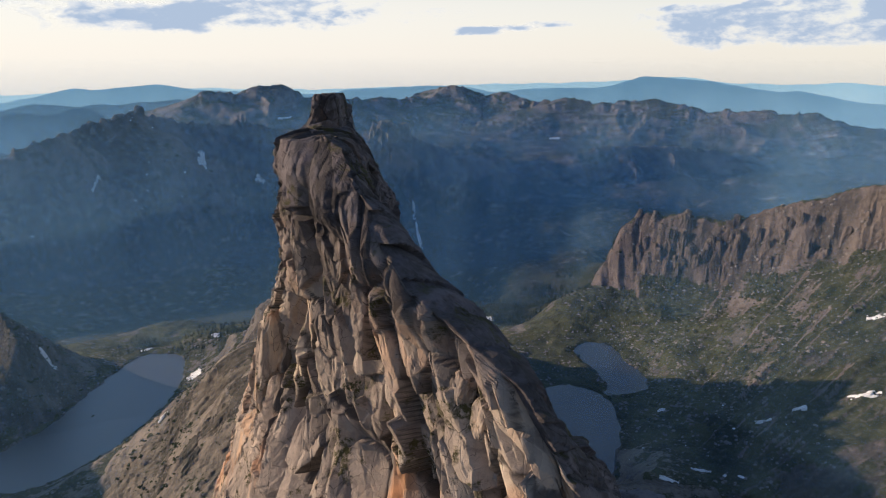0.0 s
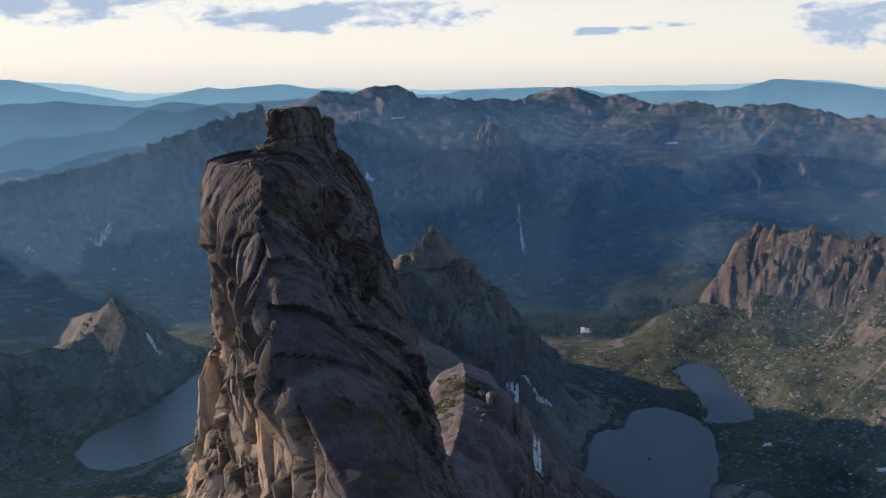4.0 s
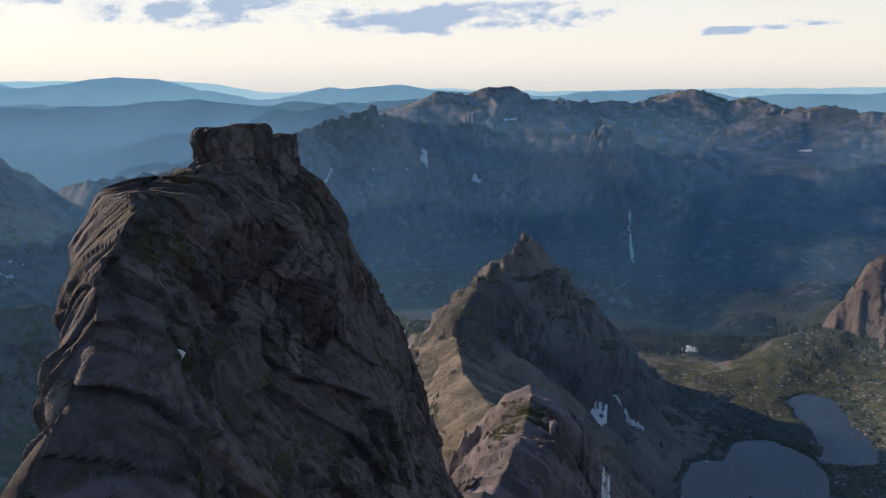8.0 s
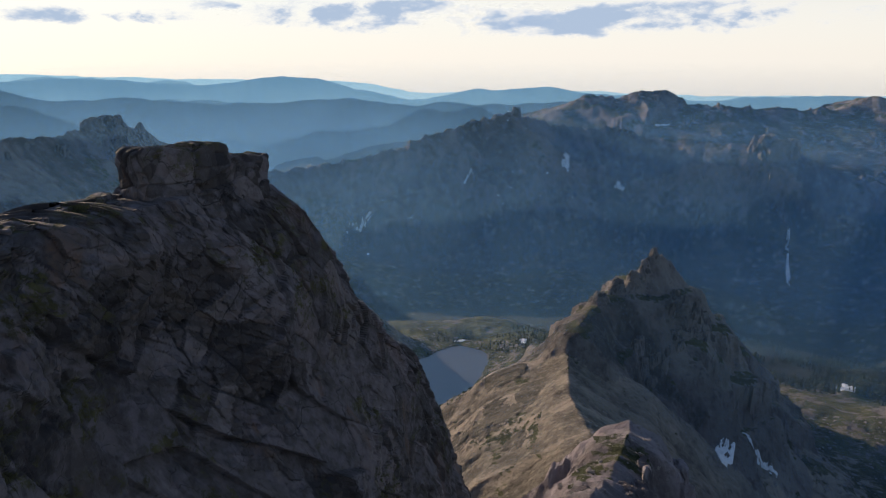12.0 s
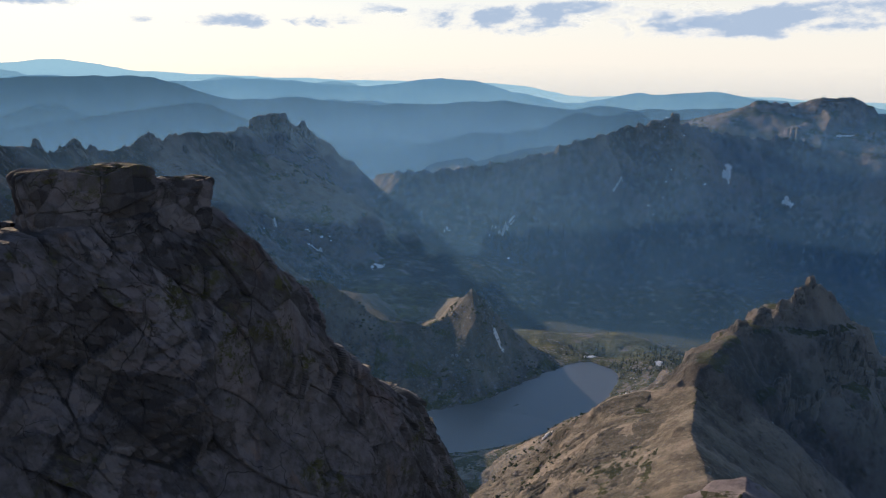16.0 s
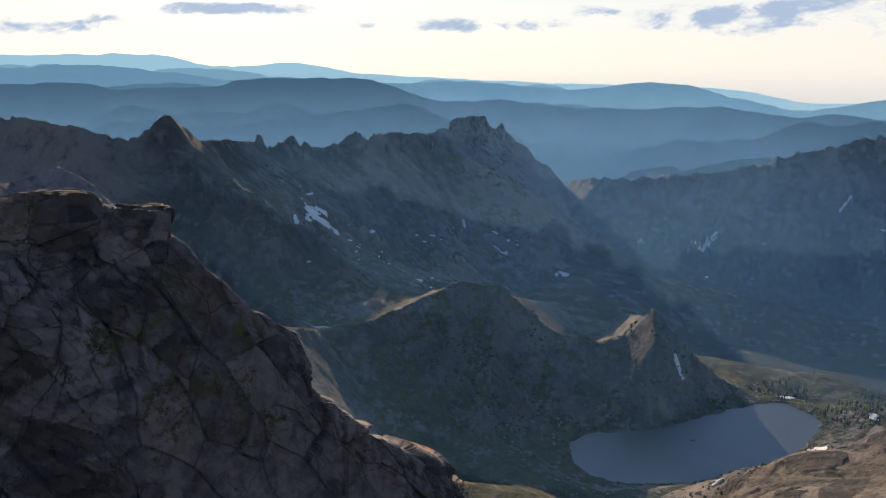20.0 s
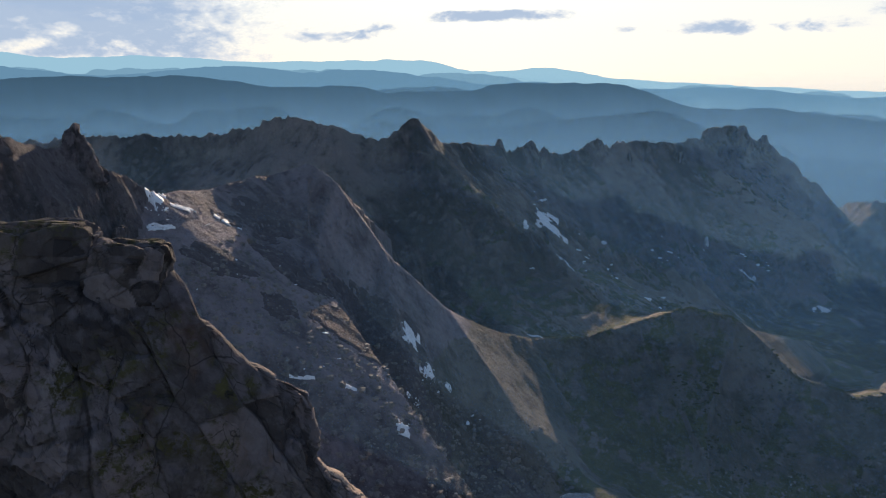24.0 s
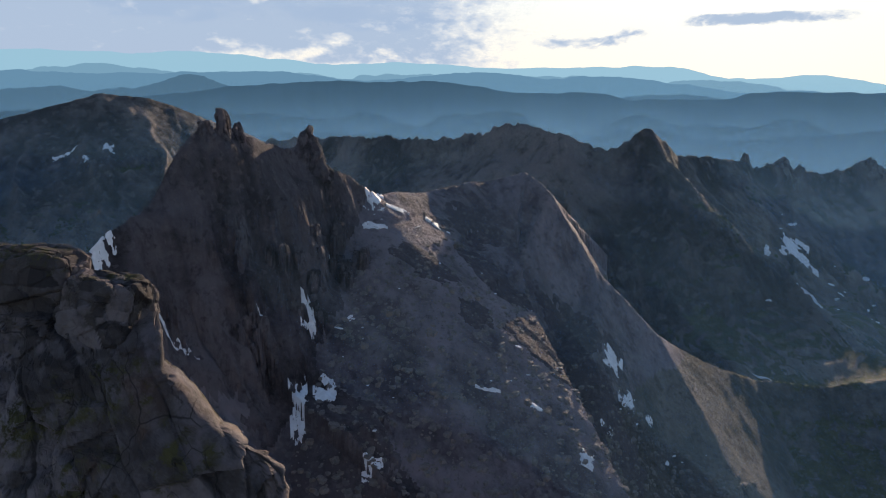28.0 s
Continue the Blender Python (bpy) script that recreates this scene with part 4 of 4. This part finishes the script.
# ---- clouds ----
# middle (degrees to the left of +y, and up), width and height in degrees
CLOUDS = [(12, 2.7, 25, 1.9), (-27, 1.9, 18, 2.6), (-2.7, 1.5, 3, 0.5), (-8.3, 1.9, 3.4, 0.6), (-17.5, 3.0, 6, 0.9), (28, 3.2, 8, 1.3), (-5.6, 1.7, 2.4, 0.4), (34.5, 2.8, 17, 2.0), (46, 3.5, 6, 0.7), (56, 2.5, 11, 1.0),
          (89, 2.4, 7, 1.3), (66.3, 2.4, 2, 0.6), (110, 4.3, 17, 1.2), (101, 3.4, 12, 0.7), (128, 3.5, 46, 5.0), (119, 5.2, 20, 1.8), (106, 5.2, 10, 1.3), (76, 3.6, 9, 0.7)]
for n, (turn, up, wide, tall) in enumerate(CLOUDS):
    dense = 2.3 if tall > 3 else 1.05 if wide > 15 else 0.8
    rows, columns = 56, 300
    v, u = np.meshgrid(np.linspace(-1, 1, rows), np.linspace(-1, 1, columns), indexing="ij")
    wx, wy = u * wide * 0.38 + n * 31, v * tall * 1.1
    wx = wx + 0.9 * cloudy(wx, wy, 2.2, 3, 340 + n)
    bulk = cloudy(wx, wy + 0.25 * wx, 4.2, 6, 300 + n, 0.6)
    puff = dense - np.hypot(u, np.where(v < 0, v * 1.5, v)) ** 1.1 + 0.95 * bulk
    rim = np.clip(2.2 * (1 - np.maximum(np.abs(u), np.abs(v))), 0, 1)
    thick = np.clip(0.75 * puff, 0, 1) * rim * rim * (3 - 2 * rim)
    a, e = np.radians(turn + u * wide * 0.85), np.radians(up + v * tall * 0.95)
    far = 4890 - 60 * thick
    pts = np.stack([HUB[0] - far * np.sin(a) * np.cos(e), HUB[1] + far * np.cos(a) * np.cos(e), 365 + far * np.sin(e)], -1).reshape(-1, 3)
    ob = sheet("cloud", pts, lattice(rows, columns), CLOUD)
    ob.data.attributes.new("thick", "FLOAT", "POINT").data.foreach_set("value", thick.ravel().astype(np.float32))
    ob.visible_shadow = False
    tagged(ob, "long grey-blue cloud with pale ragged edges" if wide > 9 else "small ragged grey cloud", "cloud", "clouds", "structure")

# ---- snow left in the hollows: x, y, across, along the slope, which way ----
SNOW_SPIRE = [(-275, -43, 30, 3, 124), (-268, -71, 14, 13, 128), (-452, 16, 17, 26, 107), (-457, 33, 19, 7, 105), (-428, 24, 20, 7, 107), (-473, 60, 21, 12, 102), (-389, 7, 7, 11, 111), (-343, 6, 10, 14, 113), (-318, -12, 5, 3, 117), (-361, 27, 6, 4, 110), (-300, 16, 12, 31, 114), (-312, 27, 15, 23, 112), (-279, 65, 13, 7, 108)]
SNOW_SLAB = [(-484, 197, 17, 23, 87), (-466, 208, 15, 19, 85), (-428, 195, 23, 10, 86), (-334, 177, 10, 13, 88), (-471, 226, 6, 9, 83), (-347, 116, 19, 3, 98), (-350, 146, 8, 4, 93), (-649, 368, 55, 6, 73)]
SNOW_WEST = [(-1013, 479, 63, 104, 73), (-961, 423, 10, 48, 75), (-911, 467, 41, 51, 72), (-1007, -707, 45, 11, 130), (-1045, -650, 22, 20, 127), (-999, -661, 11, 18, 129), (-1057, 866, 33, 20, 55), (-986, 970, 33, 53, 50), (-1103, 806, 11, 35, 59)]
SNOW_NORTH = [(-1058, 1461, 87, 20, 39), (-836, 1678, 74, 10, 29), (-675, 1921, 26, 97, 22), (-530, 1973, 32, 17, 17), (-1176, 1372, 20, 7, 44), (-661, 2936, 73, 71, 14), (-835, 1694, 38, 13, 28), (-790, 1703, 21, 12, 26), (-532, 1978, 23, 16, 16), (-659, 1891, 16, 21, 21), (489, 3045, 50, 79, -9)]
SNOW_VALLEY = [(-424, 679, 15, 5, 40), (-286, 719, 17, 14, 29), (-293, 824, 11, 17, 26), (-376, 798, 9, 11, 32), (-231, 507, 9, 9, 35), (-75, 572, 20, 5, 12), (-14, 599, 16, 44, 5), (8, 651, 35, 7, 3), (16, 327, 6, 32, 4), (71, 1053, 25, 39, -2), (84, 677, 7, 7, -4), (-375, 808, 10, 23, 25), (-293, 826, 9, 22, 20), (-283, 722, 15, 23, 21), (-424, 679, 11, 4, 32), (452, 667, 24, 11, -34), (328, 568, 13, 9, -30), (298, 573, 16, 6, -27), (228, 531, 19, 5, -23), (191, 505, 18, 9, -21), (376, 555, 28, 9, -34), (235, 665, 9, 7, -19)]


def drape(name, n, sx, sy, across, along, turn, material, thick, ragged_by=0.55, lift=0.0, seed=400):
    """A ragged sheet that lies on the ground, thick in the middle and thin at the rim."""
    size = 34
    v, u = np.meshgrid(np.linspace(-1.25, 1.25, size), np.linspace(-1.25, 1.25, size), indexing="ij")
    ragged = cloudy(u + n * 7.7, v - n * 3.1, 0.75, 5, seed + n, 0.62)
    deep = 1 - np.hypot(u, v) + ragged_by * ragged
    ca, sa = math.cos(radians(turn)), math.sin(radians(turn))
    lx, ly = u * across * 0.5, v * along * 0.5
    px, py = sx + lx * ca - ly * sa, sy + lx * sa + ly * ca
    pz = ground_at(px.ravel(), py.ravel()).reshape(px.shape) + np.clip(deep * 2.5, -0.6, 0.6) * thick + lift * (deep > 0)
    quads = lattice(size, size)
    quads = quads[(deep.ravel()[quads] > 0).any(1)]
    used, index = np.unique(quads, return_inverse=True)
    return sheet(name, np.stack([px, py, pz], -1).reshape(-1, 3)[used], index.reshape(quads.shape), material)


words = ("ragged old snow patch lying on dark scree", "long streak of old snow in a gully", "small bright scrap of snow among rocks")
for n, (sx, sy, across, along, turn) in enumerate(SNOW_SPIRE + SNOW_SLAB + SNOW_WEST + SNOW_NORTH + SNOW_VALLEY):
    ob = drape("snow_patch", n, sx, sy, across * 0.72, along * (0.5 if along > 45 else 0.7), turn, SNOW, min(1.2, 0.04 * min(across, along) + 0.2), 0.95, 0.25 + math.hypot(sx, sy) * 0.0006)
    tagged(ob, words[0 if min(across, along) > 9 else 1 if max(across, along) > 3 * min(across, along) else 2], "snow patch", "snow patches")
ob = block("snow_patch", (0.9, 0.7, 0.3), (-5.8, 88.4, 339.5), (35, 20, 10), 33, SNOW, 10)
tagged(ob, "scrap of snow on a ledge of the tower", "snow patch", "snow patches")

for n, (sx, sy, across, along, turn) in enumerate([(-84, 1940, 6, 62, 6), (-76, 1880, 5, 92, 8), (-64, 1806, 8, 96, 10)]):
    ob = drape("waterfall", n, sx, sy, across, along, turn, SNOW, 0.5, 0.5, 2.2, 430)
    tagged(ob, "thin white waterfall running down a dark ravine", "waterfall", "waterfall steps")

# ---- slabs that peel off the smooth faces, parts of their mountains ----
MOUNTAINS = {name: bpy.data.objects[name] for name in ORDER}
peel = np.random.default_rng(12)
for name, material, count, area, wide, thick in (("slab_peak", DARK_ROCK, 26, (-500, -390, 60, 210), (18, 46), 1.6), ("apron", PALE_SLABS, 16, (-210, -110, 400, 520), (12, 40), 1.1), ("spur", DARK_ROCK, 10, (-40, 12, 240, 350), (8, 18), 1.4)):
    for n in range(count):
        sx, sy = peel.uniform(area[0], area[1]), peel.uniform(area[2], area[3])
        across = peel.uniform(*wide)
        part("slab", drape("slab", n, sx, sy, across, across * peel.uniform(0.4, 0.9), peel.uniform(60, 120), material, thick, 0.4, 0.0, 900), MOUNTAINS[name])

# ---- pinnacles on the far crests, each part of its mountain ----
for n, (name, x, y, top, wide, tall, lean) in enumerate([
        ("north_range", -833, 1912, 217, 37, 72, 0.5), ("north_range", -875, 1895, 194, 64, 56, 0.5), ("ravine_mountain", -178, 2119, 155, 98, 130, 0.4), ("ravine_mountain", -121, 2133, 149, 50, 118, 0.4),
        ("west_range", -1556, 1132, 214, 50, 84, 0.7), ("west_range", -1570, 1200, 194, 28, 60, 0.7), ("west_range", -1165, 425, 240, 20, 40, 0.75), ("west_range", -1195, 490, 233, 26, 36, 0.75), ("west_range", -1275, 650, 224, 30, 34, 0.6), ("west_range", -1430, 985, 226, 46, 50, 0.35), ("west_range", -1500, 1065, 224, 40, 50, 0.45),
        ("spire_peak", -350, -44, 349.5, 8.5, 20, 0.35), ("spire_peak", -341, -51, 342, 12, 20, 0.6), ("spire_peak", -360, -40, 340, 10, 18, 0.6), ("spire_peak", -418, -19, 331, 22, 34, 0.5),
        ("pyramid_peak", -103, 682, 196.5, 10, 22, 0.6), ("pyramid_peak", -107, 668, 188, 10, 18, 0.5), ("pyramid_peak", -112, 654, 182, 11, 16, 0.4), ("pyramid_peak", -119, 632, 178, 12, 16, 0.4), ("pyramid_peak", -126, 606, 173, 13, 16, 0.4), ("cliff_ridge", 312, 1066, 123, 14, 30, 0.6), ("cliff_ridge", 332, 1050, 125, 14, 28, 0.6), ("cliff_ridge", 372, 1022, 131, 16, 26, 0.5), ("cliff_ridge", 400, 985, 98, 16, 38, 0.5)]):
    rock = block("pinnacle", (wide, wide * 0.8, tall), (x, y, top - tall * 0.5), (random.uniform(-6, 6), random.uniform(-6, 6), random.uniform(0, 90)), 40 + n, PALE_SLABS if name == "ravine_mountain" else COATS.get(name, FAR_ROCK), 24, 0.2, -lean)
    part("pinnacle", rock, MOUNTAINS[name])


# ---- upright columns that stand out of the cliffs, each part of its mountain ----
def columns(mountain, count, span, reach, wide, tall, seed):
    """Angular columns set into the right-hand flank of a crest line."""
    box, line = np.random.default_rng(seed), np.array(RIDGES[mountain][0], float)
    for n in range(count):
        s = box.uniform(*span)
        i = min(int(s), len(line) - 2)
        way = line[i + 1, :2] - line[i, :2]
        way = way / np.hypot(*way)
        away = box.uniform(*reach)
        x, y = line[i, :2] + (line[i + 1, :2] - line[i, :2]) * (s - i) + np.array((way[1], -way[0])) * away
        w, t = box.uniform(*wide), box.uniform(*tall)
        rock = block("column", (w, w * box.uniform(0.6, 0.9), t), (x, y, float(ground_at(x, y)[0]) - 0.2 * t), (box.uniform(-5, 5), box.uniform(-5, 5), math.degrees(math.atan2(way[1], way[0])) + box.uniform(-25, 25)), 600 + seed + n, COATS.get(mountain, FAR_ROCK), 9, 0.16, -0.22)
        part("column", rock, MOUNTAINS[mountain])


columns("pyramid_peak", 52, (1.0, 4.6), (34, 52), (6, 11), (20, 34), 11)
columns("spire_peak", 36, (2.0, 8.6), (24, 50), (6, 11), (18, 38), 12)
columns("cliff_ridge", 44, (1.5, 7.5), (8, 36), (8, 15), (22, 40), 13)
columns("spur", 18, (0.5, 3.6), (12, 40), (6, 12), (10, 22), 14)
columns("west_range", 16, (0.5, 5.0), (10, 60), (14, 24), (30, 56), 17)
columns("back_range", 20, (1.0, 15.0), (10, 120), (30, 60), (30, 60), 19)


# ---- loose rocks, dwarf shrubs and trees ----
def scatter(count, area, keep, seed):
    """Places on the ground inside a box that pass a test of x, y, z."""
    dice_box = np.random.default_rng(seed)
    x, y = dice_box.uniform(area[0], area[1], count), dice_box.uniform(area[2], area[3], count)
    z = ground_at(x, y)
    ok = keep(x, y, z)
    for line, level in WATERS:
        ok &= ~((z < level + 0.2) & within(x, y, line))
    return x[ok], y[ok], z[ok], dice_box


def strew(name, forms, places, sizes, material, sink=0.25, lean=0.3):
    """Many small pieces, joined."""
    x, y, z, box = places
    points, quads, start = [], [], 0
    for n in range(len(x)):
        verts, tris = forms[n % len(forms)]
        s, a = sizes[0] + (sizes[1] - sizes[0]) * box.random() ** 3, box.uniform(0, 6.283)
        turn = np.array(Euler((box.uniform(-lean, lean), box.uniform(-lean, lean), a)).to_matrix())
        points.append(verts * s @ turn.T + (x[n], y[n], z[n] - sink * s))
        quads.append(tris + start)
        start += len(verts)
    return sheet(name, np.concatenate(points), np.concatenate(quads), material, False)


def stone_form(seed):
    """A small angular stone."""
    box = np.random.default_rng(seed)
    g = np.array([(x, y, z) for x in (-1, 0, 1) for y in (-1, 0, 1) for z in (-1, 0, 1) if (x, y, z) != (0, 0, 0)], float)
    bm = bmesh.new()
    for v in g / np.linalg.norm(g, axis=1, keepdims=True) ** 0.6 * box.uniform(0.7, 1.15, (26, 1)) * (0.55, 0.45, 0.38):
        bm.verts.new(v)
    hull = bmesh.ops.convex_hull(bm, input=bm.verts)
    bmesh.ops.triangulate(bm, faces=bm.faces)
    bm.verts.ensure_lookup_table()
    bm.verts.index_update()
    verts = np.array([v.co for v in bm.verts])
    tris = np.array([[v.index for v in f.verts] for f in bm.faces])
    bm.free()
    return verts, tris


def pine_form(seed):
    """A small conifer: a trunk and ragged tiers of branches."""
    box = np.random.default_rng(seed)
    verts, tris = [(0.03, 0, 0), (-0.02, 0.03, 0), (-0.02, -0.03, 0), (0, 0, 0.9)], [(0, 1, 3), (1, 2, 3), (2, 0, 3)]
    for tier in range(5):
        low, high, wide = 0.12 + 0.17 * tier, 0.36 + 0.16 * tier, 0.24 - 0.038 * tier
        first = len(verts)
        verts.append((0, 0, high))
        for k in range(9):
            a, r = k * 0.698 + tier, wide * box.uniform(0.55, 1.2) * (1 if k % 2 else 0.6)
            verts.append((r * math.cos(a), r * math.sin(a), low + box.uniform(-0.05, 0.05)))
        tris += [(first, first + 1 + k, first + 1 + (k + 1) % 9) for k in range(9)]
    return np.array(verts), np.array(tris)


def shrub_form(seed):
    """A low cushion of dwarf birch or juniper, in uneven lobes."""
    box = np.random.default_rng(seed)
    verts, tris = [], []
    for lobe in range(5):
        cx, cy, r, h = box.uniform(-0.4, 0.4), box.uniform(-0.4, 0.4), box.uniform(0.2, 0.4), box.uniform(0.18, 0.4)
        first = len(verts)
        verts.append((cx, cy, h))
        verts += [(cx + r * box.uniform(0.6, 1.1) * math.cos(k * 1.047), cy + r * box.uniform(0.6, 1.1) * math.sin(k * 1.047), box.uniform(-0.1, 0.12)) for k in range(6)]
        tris += [(first, first + 1 + k, first + 1 + (k + 1) % 6) for k in range(6)]
    return np.array(verts), np.array(tris)


STONES, PINES, SHRUBS = ([form(k) for k in range(5)] for form in (stone_form, pine_form, shrub_form))
for n, (count, area, sizes, words) in enumerate([
        (5200, (-470, -250, 20, 330), (0.9, 6.5), "grey talus blocks below the slabs"), (2600, (20, 330, 480, 900), (0.9, 5.0), "boulders round the dark tarns"), (2600, (-460, -200, 430, 830), (0.8, 4.5), "boulders along the lake shore"),
        (2600, (180, 560, 620, 1060), (1.0, 6.0), "blocks strewn over the green slope"), (900, (-70, 40, 220, 420), (0.6, 2.8), "broken blocks on top of the spur")]):
    ob = strew("boulders", STONES, scatter(count, area, lambda x, y, z: z < 250, 500 + n), sizes, BOULDER)
    tagged(ob, words, "boulders", kind="stuff")
for n, (count, area, test, sizes, words) in enumerate([
        (2600, (-160, 330, 1020, 1420), lambda x, y, z: (z < -20) & (cloudy(x, y, 70, 3, 610) > -0.35), (6, 15), "dark conifer wood on the valley step"),
        (1300, (180, 480, 860, 1120), lambda x, y, z: (z < 75) & (cloudy(x, y, 45, 3, 611) > 0.1), (4, 10), "scattered stone pines below the cliff"),
        (900, (-420, -220, 780, 960), lambda x, y, z: (z < 30) & (cloudy(x, y, 40, 3, 612) > -0.1), (3, 8), "conifers on the moraine at the lake's outlet")]):
    ob = strew("trees", PINES, scatter(count, area, test, 600 + n), sizes, TREE, 0.03, 0.06)
    tagged(ob, words, "trees", kind="stuff")
for n, (count, area, sizes, words) in enumerate([
        (4200, (160, 560, 640, 1080), (2, 7), "dark dwarf shrubs over the sunlit slope"), (2600, (-300, -180, 380, 820), (1.5, 5), "green shrubs between lake and slabs"), (1800, (-560, -380, 450, 760), (2, 6), "dark shrubs on the slope above the lake")]):
    ob = strew("shrubs", SHRUBS, scatter(count, area, lambda x, y, z: (z < 130) & (cloudy(x, y, 38, 4, 620) > -0.05), 700 + n), sizes, SHRUB, 0.05, 0.15)
    tagged(ob, words, "shrubs", kind="stuff")
for n, (count, area, test, sizes, words) in enumerate([
        (150, (-470, -260, 20, 330), lambda x, y, z: cloudy(x, y, 45, 3, 630) > 0.1, (1.2, 5), "scraps of old snow among the talus"),
        (260, (-1120, -760, 380, 1000), lambda x, y, z: (z > 0) & (z < 200) & (cloudy(x, y, 90, 3, 631) > 0.25), (3, 14), "scraps of old snow below the western crest"),
        (220, (-1150, -450, 1350, 2050), lambda x, y, z: (z > -120) & (cloudy(x, y, 120, 3, 632) > 0.3), (4, 15), "scraps of old snow across the northern range"),
        (60, (60, 420, 450, 720), lambda x, y, z: cloudy(x, y, 60, 3, 633) > 0.25, (1.2, 5), "scraps of old snow round the tarns")]):
    ob = strew("snow_scraps", [(v * (1.2, 0.8, 0.25), f) for v, f in STONES], scatter(count, area, test, 800 + n), sizes, SNOW, 0.0, 0.25)
    tagged(ob, words, "snow", kind="stuff")
